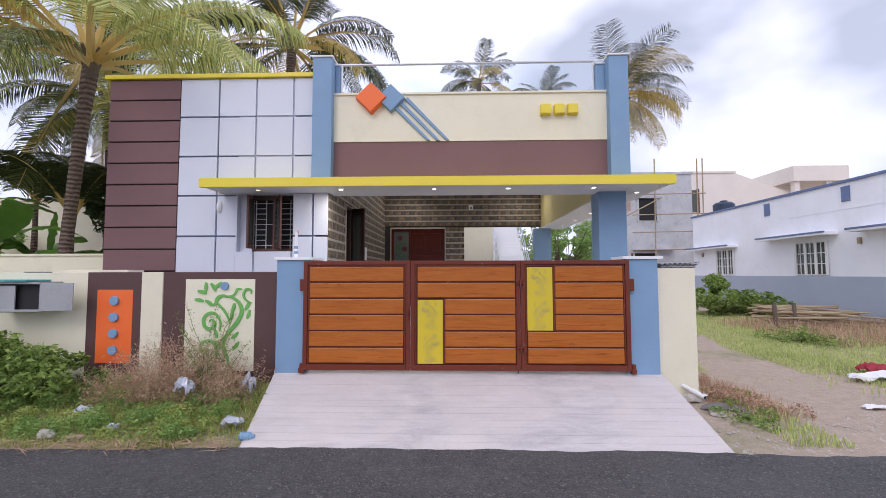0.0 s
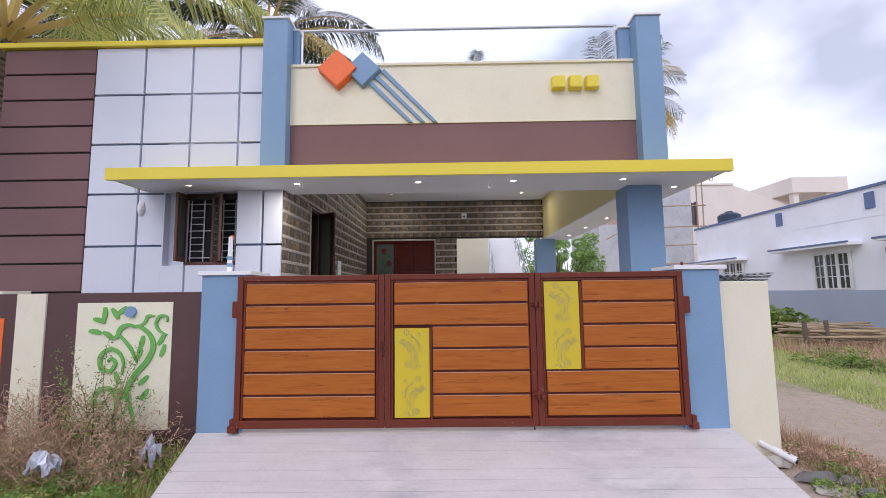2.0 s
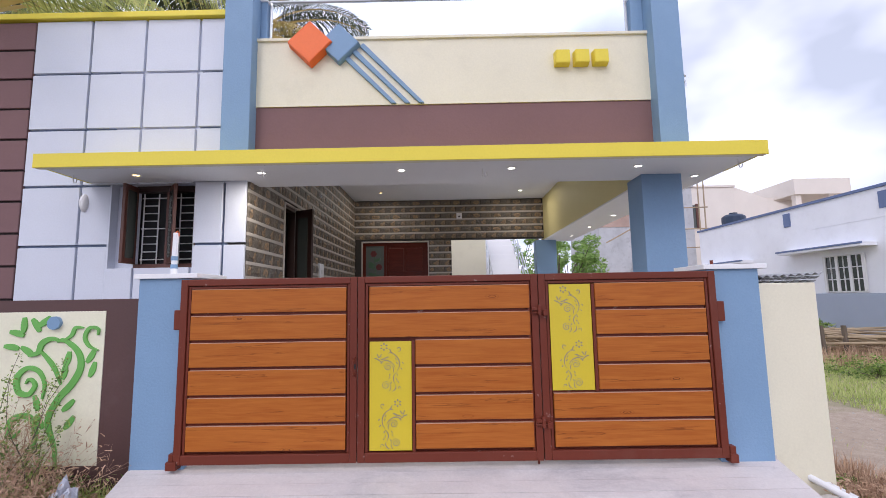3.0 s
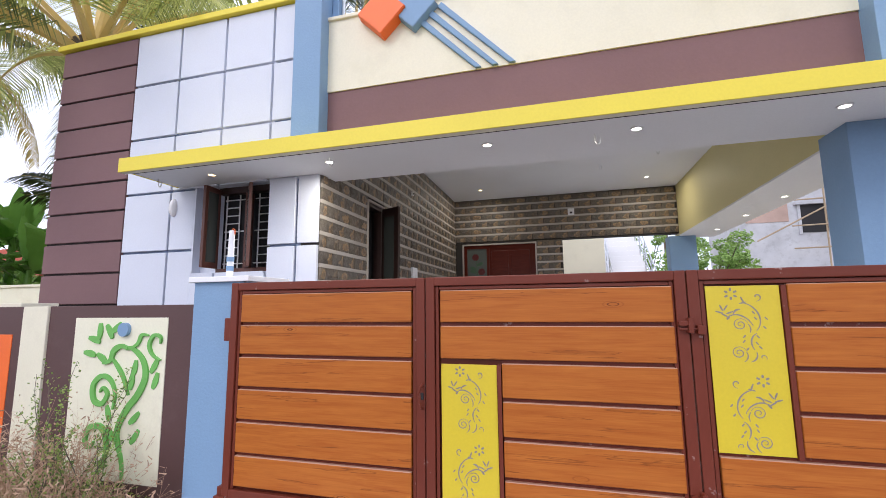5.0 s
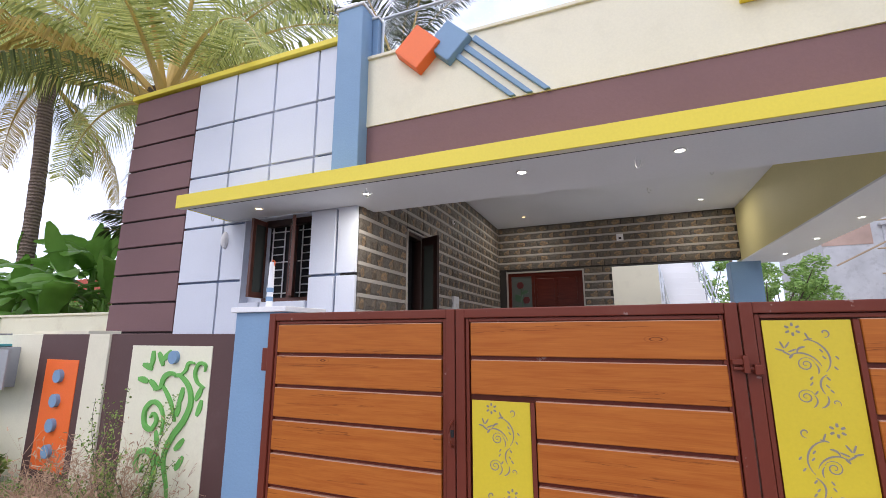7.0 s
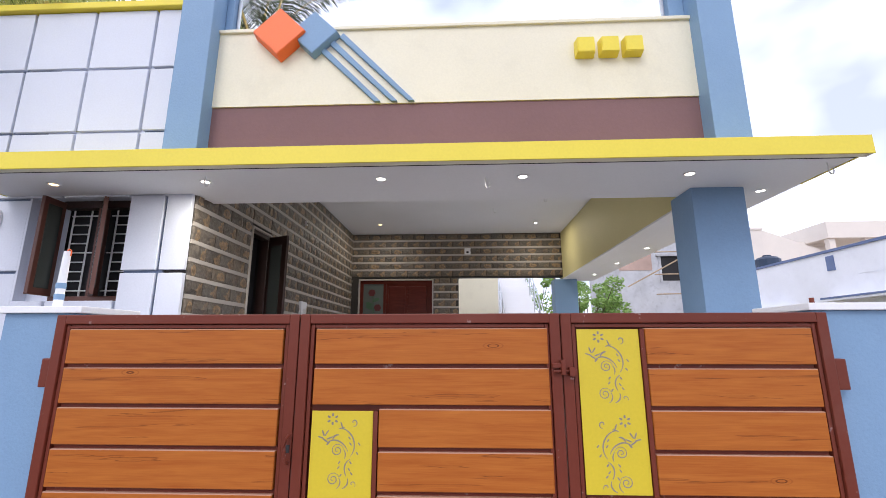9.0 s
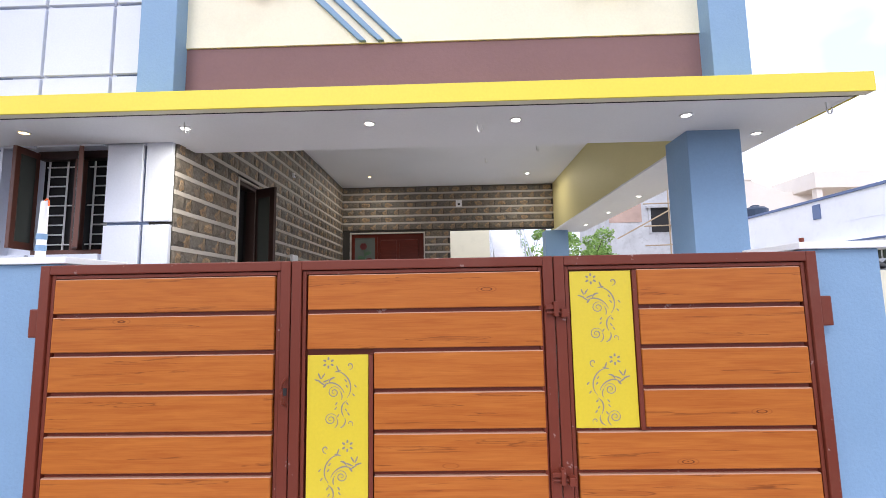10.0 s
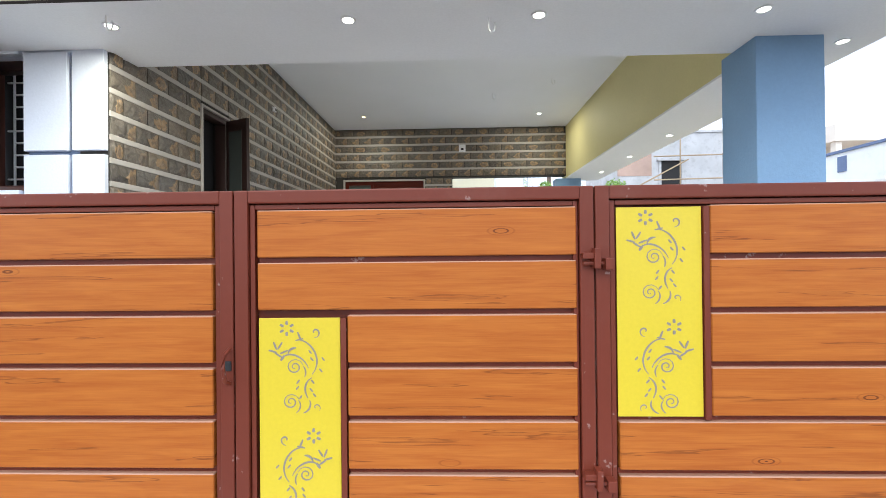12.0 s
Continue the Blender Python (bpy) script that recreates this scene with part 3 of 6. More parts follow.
def ribbon(points, half, y0, y1, bm):
    """A flat band along (x, z) points, with depth from y0 to y1; thins to its ends."""
    k = len(points)
    rows = []
    for i, (x, z) in enumerate(points):
        x0, z0 = points[max(i - 1, 0)]
        x1, z1 = points[min(i + 1, k - 1)]
        d = math.hypot(x1 - x0, z1 - z0) or 1
        nx, nz = -(z1 - z0) / d, (x1 - x0) / d
        h = half * (0.25 + 0.75 * math.sin(math.pi * (i + 0.6) / (k + 0.2)))
        rows.append([bm.verts.new((x + s * nx * h, y, z + s * nz * h)) for s, y in ((-1, y0), (1, y0), (1, y1), (-1, y1))])
    for a, b in zip(rows, rows[1:]):
        for j in range(4):
            bm.faces.new((a[j], a[(j + 1) % 4], b[(j + 1) % 4], b[j]))
    bm.faces.new(rows[0][::-1])
    bm.faces.new(rows[-1])


M_panel = paint("yellow_gate_sheet", (0.63, 0.485, 0.028), 0.4, 0.05, 60, 0.08)
M_fret = paint("fretwork_openings", (0.25, 0.22, 0.20), 0.5, 0.2)


def cut_panel(ob, x0, x1, z0, z1):
    sheet = part("panel", box(x0, x1, 5.848, 5.854, z0, z1, 0.002), M_panel, ob, "yellow metal sheet with cut floral fretwork")
    w, h = x1 - x0, z1 - z0
    for i, (pts, half) in enumerate(vine()):
        bm = bmesh.new()
        ribbon([(x0 + w * u, z1 - h * v) for u, v in pts], half, 5.8464 - 0.0002 * (i % 6), 5.850, bm)
        part("cutout", bm, M_fret, sheet)
    part("edge_bar", box(x1 + 0.004, x1 + 0.026, 5.838, 5.88, z0 - 0.01, z1), M_maroon, ob)


leaf_a = gate_leaf(-2.07, -0.632, [(i, -1.985, -0.722) for i in range(6)], None, "maroon framed gate leaf with six orange wood planks")
leaf_b = gate_leaf(-0.626, 0.830, [(i, -0.534, 0.762) for i in range(2)] + [(i, -0.165, 0.762) for i in range(2, 6)], (-0.532, -0.196, 0.482, 1.322), "maroon framed gate leaf with a low yellow panel")
leaf_c = gate_leaf(0.836, 2.265, [(i, 1.290, 2.177) for i in range(4)] + [(i, 0.926, 2.177) for i in range(4, 6)], (0.922, 1.258, 0.920, 1.757), "maroon framed gate leaf with a high yellow panel")


# ---- porch walls with stone cladding ----
M_mortar = paint("grey_stone_strip", (0.47, 0.43, 0.39), 0.7, 0.12, 40, 0.4, (0.25, 0.23, 0.21), 0.4)


def stone_material(face):
    """Split stone with a tan face: "arch", "corner" or hardly any, "dark"."""
    m, n, l, b = node_mat("split_stone_" + face)
    info = n.new("ShaderNodeObjectInfo")
    geo = n.new("ShaderNodeNewGeometry")
    add = n.new("ShaderNodeMath")
    add.operation = "ADD"
    l.new(info.outputs["Random"], add.inputs[0])
    l.new(geo.outputs["Random Per Island"], add.inputs[1])
    fr = n.new("ShaderNodeMath")
    fr.operation = "FRACT"
    l.new(add.outputs[0], fr.inputs[0])
    c = n.new("ShaderNodeTexCoord")
    off = n.new("ShaderNodeVectorMath")
    off.operation = "ADD"
    sc = n.new("ShaderNodeMath")
    sc.operation = "MULTIPLY"
    sc.inputs[1].default_value = 53.0
    l.new(fr.outputs[0], sc.inputs[0])
    l.new(c.outputs["Object"], off.inputs[0])
    l.new(sc.outputs[0], off.inputs[1])
    a = noise_tex(n, l, off.outputs[0], 11, 4, 0.6, 0.8)
    f = noise_tex(n, l, off.outputs[0], 32, 6, 0.7)
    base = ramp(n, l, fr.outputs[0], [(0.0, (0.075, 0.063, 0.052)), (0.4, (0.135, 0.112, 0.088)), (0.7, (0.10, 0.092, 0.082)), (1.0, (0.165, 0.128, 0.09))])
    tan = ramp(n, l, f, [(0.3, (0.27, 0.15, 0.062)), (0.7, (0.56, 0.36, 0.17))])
    # the lit tan face of a block: an arch on some, a slanting corner on others
    sep = n.new("ShaderNodeSeparateXYZ")
    l.new(c.outputs["Object"], sep.inputs[0])

    def calc(op, p, q):
        m_ = n.new("ShaderNodeMath")
        m_.operation = op
        for k, v in enumerate((p, q)):
            if isinstance(v, float):
                m_.inputs[k].default_value = v
            else:
                l.new(v, m_.inputs[k])
        return m_.outputs[0]
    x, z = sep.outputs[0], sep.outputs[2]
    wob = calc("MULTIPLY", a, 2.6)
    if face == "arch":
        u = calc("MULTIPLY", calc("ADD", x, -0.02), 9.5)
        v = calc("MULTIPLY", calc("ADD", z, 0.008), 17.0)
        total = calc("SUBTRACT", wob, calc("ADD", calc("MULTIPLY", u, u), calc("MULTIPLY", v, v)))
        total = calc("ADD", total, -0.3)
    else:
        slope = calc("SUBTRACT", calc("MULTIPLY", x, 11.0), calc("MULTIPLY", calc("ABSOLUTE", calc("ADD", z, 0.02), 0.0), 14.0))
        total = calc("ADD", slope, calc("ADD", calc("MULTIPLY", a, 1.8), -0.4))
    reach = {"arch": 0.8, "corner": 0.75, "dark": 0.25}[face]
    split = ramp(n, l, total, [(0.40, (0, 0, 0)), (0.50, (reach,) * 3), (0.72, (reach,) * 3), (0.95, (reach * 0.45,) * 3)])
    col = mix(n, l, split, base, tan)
    col = mix(n, l, 0.25, col, ramp(n, l, f, [(0.35, (0.035, 0.030, 0.025)), (0.68, (0.38, 0.33, 0.28))]))
    l.new(col, b.inputs["Base Color"])
    b.inputs["Roughness"].default_value = 0.45
    bump(n, l, a, b, 1.0, 0.03)
    return m


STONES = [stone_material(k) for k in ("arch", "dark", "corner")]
M_stone_back = paint("dark_stone_joint", (0.045, 0.040, 0.036), 0.9, 0.2)
SP, SH, SLEN = 0.161, 0.119, 0.243


def stone_shape(rnd, w, h, d):
    """A split-faced block that faces -y, its back at y = 0."""
    j = lambda a: rnd.uniform(-a, a)
    x, z = w / 2, h / 2
    vs = [(-x, 0, -z), (x, 0, -z), (x, 0, z), (-x, 0, z)]
    e = 0.55
    vs += [(-x, -d * e, -z), (0 + j(w * .2), -d * (e + .1), -z), (x, -d * e, -z), (x, -d * e, z), (0 + j(w * .2), -d * (e + .1), z), (-x, -d * e, z)]
    vs += [(-x * .55 + j(.02), -d * rnd.uniform(.9, 1.5), j(.02)), (x * .45 + j(.03), -d * rnd.uniform(.8, 1.6), j(.025))]
    fs = [(0, 1, 6, 5, 4), (2, 3, 9, 8, 7), (1, 2, 7, 6), (3, 0, 4, 9), (4, 5, 10), (5, 6, 11), (6, 7, 11), (7, 8, 11), (8, 9, 10), (9, 4, 10), (5, 11, 10), (8, 10, 11)]
    return vs, fs


def stone_courses(host, length, z0, z1, to_world, keep, low):
    """Courses of blocks on a wall; those above `low` are objects, those below are one joined part."""
    rnd = random.Random(11)
    variants = []
    for i in range(12):
        vs, fs = stone_shape(rnd, SLEN - 0.010, SH, 0.020)
        me = bpy.data.meshes.new("stone")
        me.from_pydata(vs, [], fs)
        me.materials.append(STONES[i % 3])
        variants.append((me, vs, fs))
    strip = bpy.data.meshes.new("strip")
    h = (SP - SH - 0.004) / 2
    bm = box(-length / 2 + 0.003, length / 2 - 0.003, -0.013, 0.0, -h, h, 0.002)
    bmesh.ops.recalc_face_normals(bm, faces=bm.faces)
    bm.to_mesh(strip)
    bm.free()
    strip.materials.append(M_mortar)
    jv, jf = [], []
    rows = int((z1 - z0) / SP)
    for r in range(rows + 1):
        z = z1 - 0.012 - SH / 2 - r * SP
        if z - SH / 2 < z0:
            break
        s = SP - SH - 0.004
        m = to_world(length / 2, z - SH / 2 - 0.002 - s / 2)
        if z - SH / 2 - s > z0:
            st = new("strip", strip)
            st.matrix_basis = m
            attach(st, host)
        u, k_block = (0.0, 0) if r % 2 else (-SLEN / 2, 0)
        while u < length - 0.05:
            a, b = max(u, 0.004), min(u + SLEN, length - 0.004)
            c = (a + b) / 2
            if b - a > 0.03 and keep(c, z):
                kind = 2 if r % 2 else k_block % 2
                me, vs, fs = variants[kind + 3 * rnd.randrange(4)]
                m = to_world(c, z) @ Matrix.Diagonal(((b - a) / SLEN, 1, 1, 1))
                if z > low:
                    ob = new("stone", me)
                    ob.matrix_basis = m
                    attach(ob, host)
                else:
                    k = len(jv)
                    jv += [tuple(m @ Vector(v)) for v in vs]
                    jf += [tuple(k + i for i in f) for f in fs]
            u += SLEN
            k_block += 1
    if jv:
        tagged(raw("stone_courses", jv, jf, STONES[2], host), "", "", "", "stuff")


SD0, SD1, SDZ = 8.06, 8.54, 2.965     # side door opening
DX0, DX1, DZ = -1.925, -0.31, 3.01    # main door opening
OX0 = 0.225                          # rear opening starts here

side = wall("wall_porch_side", XS - 0.2, XS, 6.99, SD0, 0.3, CEIL, M_stone_back, "porch side wall clad in dark split stone")
side_b = wall("wall_porch_side_rear", XS - 0.2, XS, SD1, BACK_Y + 0.2, 0.3, CEIL, M_stone_back, "porch side wall clad in dark split stone behind the door")
side_c = wall("wall_porch_side_head", XS - 0.2, XS, SD0, SD1, SDZ, CEIL, M_stone_back, "stone clad wall over the side door")
back = wall("wall_porch_back", XS, DX0, BACK_Y, BACK_Y + 0.2, 0.3, CEIL, M_stone_back, "stone clad back wall beside the main door")
back_b = wall("wall_porch_back_middle", DX1, OX0, BACK_Y, BACK_Y + 0.2, 0.3, DZ + 0.03, M_stone_back, "stone clad back wall between door and opening")
back_c = wall("wall_porch_back_head", DX0, XB, BACK_Y, BACK_Y + 0.2, DZ + 0.03, CEIL, M_stone_back, "back beam clad in dark split stone")

roof_room = wall("roof_room", XL + 0.02, -2.32, 7.23, 13.0, 4.88, 4.898, M_soffit, "grey roof slab of the house", 0, "roof")
wall("roof_porch", -2.0, 2.70, 7.13, BACK_Y + 0.3, 4.152, 4.2, M_soffit, "grey roof slab of the porch", 0, "roof")
wall("wall_upper_side", -2.31, -2.0, 7.12, 13.0, 4.16, 4.60, M_cream, "cream upper wall of the house beside the terrace")


# ---- doors ----
def main_door():
    d = tagged(part("door_1", prism([(DX0 + 0.0, FLOOR), (DX0, DZ), (DX1, DZ), (DX1, FLOOR), (DX1 - 0.03, FLOOR), (DX1 - 0.03, DZ - 0.03), (DX0 + 0.03, DZ - 0.03), (DX0 + 0.03, FLOOR)], BACK_Y - 0.012, BACK_Y + 0.05), M_mortar), "dark red wooden main door in a white edged frame", "door", "", "structure")
    y = BACK_Y + 0.03
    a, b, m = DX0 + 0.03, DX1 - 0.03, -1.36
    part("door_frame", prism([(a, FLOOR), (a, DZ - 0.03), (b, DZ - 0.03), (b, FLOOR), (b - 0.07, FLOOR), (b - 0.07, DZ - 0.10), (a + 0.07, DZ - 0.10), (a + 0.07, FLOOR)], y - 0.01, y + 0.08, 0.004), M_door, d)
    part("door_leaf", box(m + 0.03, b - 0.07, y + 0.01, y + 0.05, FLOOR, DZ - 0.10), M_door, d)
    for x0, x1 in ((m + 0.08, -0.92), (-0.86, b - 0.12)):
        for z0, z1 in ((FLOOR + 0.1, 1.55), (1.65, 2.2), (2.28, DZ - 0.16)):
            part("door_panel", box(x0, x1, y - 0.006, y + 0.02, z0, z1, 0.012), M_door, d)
    part("side_light", box(a + 0.07, m - 0.03, y + 0.02, y + 0.03, FLOOR, DZ - 0.10), M_frosted, d, "dark glass side light with a painted rose")
    part("mullion", box(m - 0.03, m + 0.03, y - 0.01, y + 0.06, FLOOR, DZ - 0.10, 0.004), M_door, d)
    # rose on the glass
    bm = bmesh.new()
    cx, cz = -1.62, 2.68
    ribbon([(cx - 0.03, 1.9), (cx + 0.02, 2.3), (cx, cz)], 0.012, y + 0.010, y + 0.018, bm)
    for s, zz in ((-1, 2.20), (-1, 2.38), (1, 2.54), (-1, 2.45), (1, 2.15)):
        ribbon([(cx + s * 0.01, zz), (cx + s * 0.07, zz + 0.03), (cx + s * 0.14, zz + 0.05)], 0.04, y + 0.010, y + 0.018, bm)
    part("rose_stem", bm, M_leaf_glass, d, "green painted stem and leaves")
    bm = bmesh.new()
    for fx, fz in ((cx - 0.02, cz + 0.04), (cx + 0.11, cz - 0.28)):
        for i in range(6):
            t = 2 * math.pi * i / 6
            ribbon([(fx + r * math.cos(t), fz + r * math.sin(t)) for r in (-0.01, 0.03, 0.075)], 0.038, y + 0.008 - 0.0006 * i, y + 0.016, bm)
    part("rose", bm, M_rose, d, "red painted rose")


M_tinted, _n, _l, _b = node_mat("dark_tinted_glass")
_b.inputs["Base Color"].default_value = (0.06, 0.068, 0.062, 1)
_b.inputs["Roughness"].default_value = 0.12
M_leaf_glass = paint("painted_leaf", (0.05, 0.11, 0.06), 0.4)
M_rose = paint("painted_rose", (0.10, 0.016, 0.018), 0.4)
# side door wood; also the shadow colour on the window's top bar
M_dark_wood_and_shade = paint("dark_maroon_wood_and_shade", (0.035, 0.016, 0.013), 0.4, 0.15)
M_frosted = paint("grey_green_glass", (0.12, 0.14, 0.13), 0.2, 0.15)
main_door()


def side_door():
    # black sheet across the doorway stands in for the unlit room
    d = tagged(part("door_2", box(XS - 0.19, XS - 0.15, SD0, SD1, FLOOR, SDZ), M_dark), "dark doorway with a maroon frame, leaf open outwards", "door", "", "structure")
    for y0, y1, z0, z1 in ((SD0, SD0 + 0.05, FLOOR, SDZ - 0.05), (SD1 - 0.05, SD1, FLOOR, SDZ - 0.05), (SD0, SD1, SDZ - 0.05, SDZ)):
        part("door_frame", box(XS - 0.10, XS + 0.006, y0, y1, z0, z1, 0.004), M_dark_wood_and_shade, d)
    part("plaster_edge", box(XS - 0.05, XS + 0.032, SD0 - 0.022, SD0, FLOOR, SDZ + 0.02, 0.003), M_mortar, d)
    part("plaster_edge", box(XS - 0.05, XS + 0.032, SD0, SD1, SDZ + 0.001, SDZ + 0.02, 0.003), M_mortar, d)
    leaf = part("door_leaf", box(0, 0.31, -0.018, 0.018, 0, 2.195, 0.004), M_dark_wood_and_shade, None, "maroon leaf with a dark glass pane")
    leaf.matrix_basis = pose(XS + 0.02, SD1 - 0.03, FLOOR, 0, 0, -26)
    attach(leaf, d)
    pane = part("pane", box(0.05, 0.235, -0.022, 0.022, 1.05, 2.08), M_tinted, None)
    pane.matrix_basis = leaf.matrix_basis
    attach(pane, leaf)


side_door()


# ---- window ----
def window():
    y = 7.06
    # black sheet behind the grill: the room's darkness painted, not rendered
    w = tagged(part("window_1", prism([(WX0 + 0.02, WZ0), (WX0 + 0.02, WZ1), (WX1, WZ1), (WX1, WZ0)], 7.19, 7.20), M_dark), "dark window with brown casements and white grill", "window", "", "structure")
    a, b = WX0 + 0.22, WX1
    for x0, x1, z0, z1 in ((a - 0.20, a, WZ0, WZ1), (b - 0.05, b, WZ0, WZ1), (a, b - 0.05, WZ0, WZ0 + 0.05), (a, b - 0.05, WZ1 - 0.07, WZ1)):
        # top bar near-black: the canopy's shadow is painted into its colour
        part("window_frame", box(x0, x1, y, y + 0.08, z0, z1, 0.004), M_white if x0 < a - 0.01 else (M_dark_wood_and_shade if z0 > WZ1 - 0.1 else M_window_wood), w)
    part("mullion", box(-3.03, -2.98, y, y + 0.08, WZ0 + 0.05, WZ1 - 0.07, 0.004), M_window_wood, w)
    # grill: stepped bars
    for x0, x1 in ((a, -3.03), (-2.98, b - 0.05)):
        n = 9
        for i in range(n):
            z = WZ0 + 0.11 + i * 0.088
            full = i in (0, 4, 8)
            xa, xb = (x0, x1) if full else ((x0 + 0.02, x0 + 0.19) if x0 < -3.1 else (x0 + 0.05, x1))
            part("grill_bar", rod((xa, y + 0.10, z), (xb, y + 0.10, z), 0.007, 6), M_grill, w)
        for k in (0.02, 0.19) if x0 < -3.1 else (0.05, 0.21):
            part("grill_bar", rod((x0 + k, y + 0.10, WZ0 + 0.06), (x0 + k, y + 0.10, WZ1 - 0.05), 0.008, 6), M_grill, w)
    # casements, open outwards
    for hx, ang, wd in ((a + 0.01, -86, 0.23), (-2.985, -47, 0.24)):
        c = part("casement", prism([(0, 0), (wd, 0), (wd, 0.86), (0, 0.86)], -0.016, 0.016, 0.003), M_window_wood, None, "brown wooden casement standing open")
        c.matrix_basis = pose(hx, y, WZ0 + 0.05, 0, 0, ang)
        attach(c, w)
        for sgn in (1, -1):
            p = part("pane", box(0.045, wd - 0.045, sgn * 0.018 - 0.002, sgn * 0.018 + 0.002, 0.06, 0.80), M_tinted, None)
            p.matrix_basis = c.matrix_basis
            attach(p, c)


window()


# ---- lamps and small fixtures ----
def downlight(x, y, z, warm=False):
    ob = thing("recessed_lamp", (x, y, z), "small round recessed ceiling lamp, lit", "lamp", "recessed ceiling lamps")
    bm = bmesh.new()
    n = 20
    rings = [[bm.verts.new((x + r * math.cos(2 * math.pi * i / n), y + r * math.sin(2 * math.pi * i / n), zz)) for i in range(n)] for r, zz in ((0.048, z), (0.046, z - 0.007), (0.034, z - 0.007), (0.032, z - 0.001))]
    for a, b in zip(rings, rings[1:]):
        for i in range(n):
            bm.faces.new((a[i], a[(i + 1) % n], b[(i + 1) % n], b[i]))
    part("trim_ring", bm, M_soffit, ob)
    bm = bmesh.new()
    bm.faces.new([bm.verts.new((x + 0.033 * math.cos(2 * math.pi * i / n), y + 0.033 * math.sin(2 * math.pi * i / n), z - 0.005)) for i in range(n)][::-1])
    part("lens", bm, M_lamp_warm if warm else M_lamp, ob, "glowing lens")


for x in (-3.10, -1.80, -0.35, 0.785, 2.085):
    downlight(x, 6.66, HEAD, x < -3)
for x, y in ((2.905, 7.09), (2.905, 9.47), (2.9, 10.67), (2.9, 11.93)):
    downlight(x, y, HEAD)
for x in (-1.34, 1.77):
    downlight(x, 11.77, CEIL, x < 0)
LAMP_SPOTS = [(-1.8, 6.66, HEAD), (0.2, 6.66, HEAD), (-1.34, 11.77, CEIL), (1.77, 11.77, CEIL), (2.9, 10.2, HEAD)]
for x, y, z in LAMP_SPOTS:
    ld = bpy.data.lights.new("lamp_light", "AREA")
    ld.shape, ld.size, ld.energy, ld.color = "DISK", 0.08, 11.5 if z < 3.5 else 8.0, (1.0, 0.93, 0.82)
    lo = new("lamp_light", ld)
    lo.matrix_world = look((x, y, z - 0.02), (x, y + 0.001, 0))


def ceiling_hook(x, y, z):
    ob = part("ceiling_hook", tube([(x, y, z + 0.01), (x, y, z - 0.06), (x + 0.012, y, z - 0.085), (x + 0.03, y, z - 0.085), (x + 0.038, y, z - 0.06), (x + 0.036, y, z - 0.03)], 0.005, 6), M_grill)
    tagged(ob, "white painted steel hook under the slab", "hook", "ceiling hooks")


for x, y, z in ((-3.72, 6.62, HEAD), (0.49, 6.68, HEAD), (-1.74, 6.55, HEAD), (3.0, 6.5, HEAD), (0.87, 10.75, CEIL), (1.65, 10.2, CEIL)):
    ceiling_hook(x, y, z)


def wall_box(name, x0, x1, y0, y1, z0, z1, m, label, cat, parts=()):
    ob = thing(name, ((x0 + x1) / 2, y1, z0), label, cat)
    part("plate", box(x0, x1, y0, y1, z0, z1, 0.004), m, ob)
    for nm, dims, mm in parts:
        part(nm, box(*dims, 0.002), mm, ob)
    return ob


wall_box("switch_plate", 0.36, 0.49, BACK_Y - 0.035, BACK_Y, 3.53, 3.67, M_soffit, "white socket box on the stone wall", "switch", [("socket", (0.40, 0.45, BACK_Y - 0.04, BACK_Y - 0.034, 3.56, 3.60), M_dark)])
wall_box("doorbell_box", XS, XS + 0.05, 9.62, 9.84, 1.98, 2.27, M_soffit, "white switch box beside the side door", "switch", [("button", (XS + 0.05, XS + 0.055, 9.70, 9.76, 2.10, 2.16), M_grill)])
wall_box("porch_sensor", XS, XS + 0.05, 9.62, 9.68, 3.42, 3.48, M_soffit, "small white fitting on the stone wall", "fitting", [("eye", (XS + 0.05, XS + 0.055, 9.635, 9.665, 3.435, 3.465), M_dark)])


def oval_lamp():
    x, z = -3.86, 2.76
    ob = thing("wall_lamp", (x, 6.95, z - 0.11), "oval white bulkhead lamp on the panelled wall", "lamp")
    bm = bmesh.new()
    bmesh.ops.create_uvsphere(bm, u_segments=16, v_segments=10, radius=1, matrix=Matrix.Translation((x, 6.945, z)) @ Matrix.Diagonal((0.045, 0.05, 0.10, 1)))
    for f in bm.faces:
        f.smooth = True
    part("cover", bm, M_soffit, ob)
    part("base", box(x - 0.03, x + 0.03, 6.93, 6.951, z - 0.08, z + 0.08, 0.008), M_soffit, ob)


oval_lamp()


# ---- parapet ornaments, glass rail ----
def diamond(name, cx, cz, r, y0, m, label):
    bm = bmesh.new()
    k = 0.93
    back_ring = [bm.verts.new((cx + dx * r, 6.927, cz + dz * r)) for dx, dz in ((-1, 0), (0, 1), (1, 0), (0, -1))]
    front = [bm.verts.new((cx + dx * r * k, y0, cz + dz * r * k)) for dx, dz in ((-1, 0), (0, 1), (1, 0), (0, -1))]
    bm.faces.new(front)
    bm.faces.new(back_ring[::-1])
    for i in range(4):
        bm.faces.new((front[i], back_ring[i], back_ring[(i + 1) % 4], front[(i + 1) % 4]))
    bmesh.ops.bevel(bm, geom=list(bm.edges), offset=0.006, segments=2, affect="EDGES")
    tagged(part(name, bm, m), label, "ornament", "parapet ornaments")


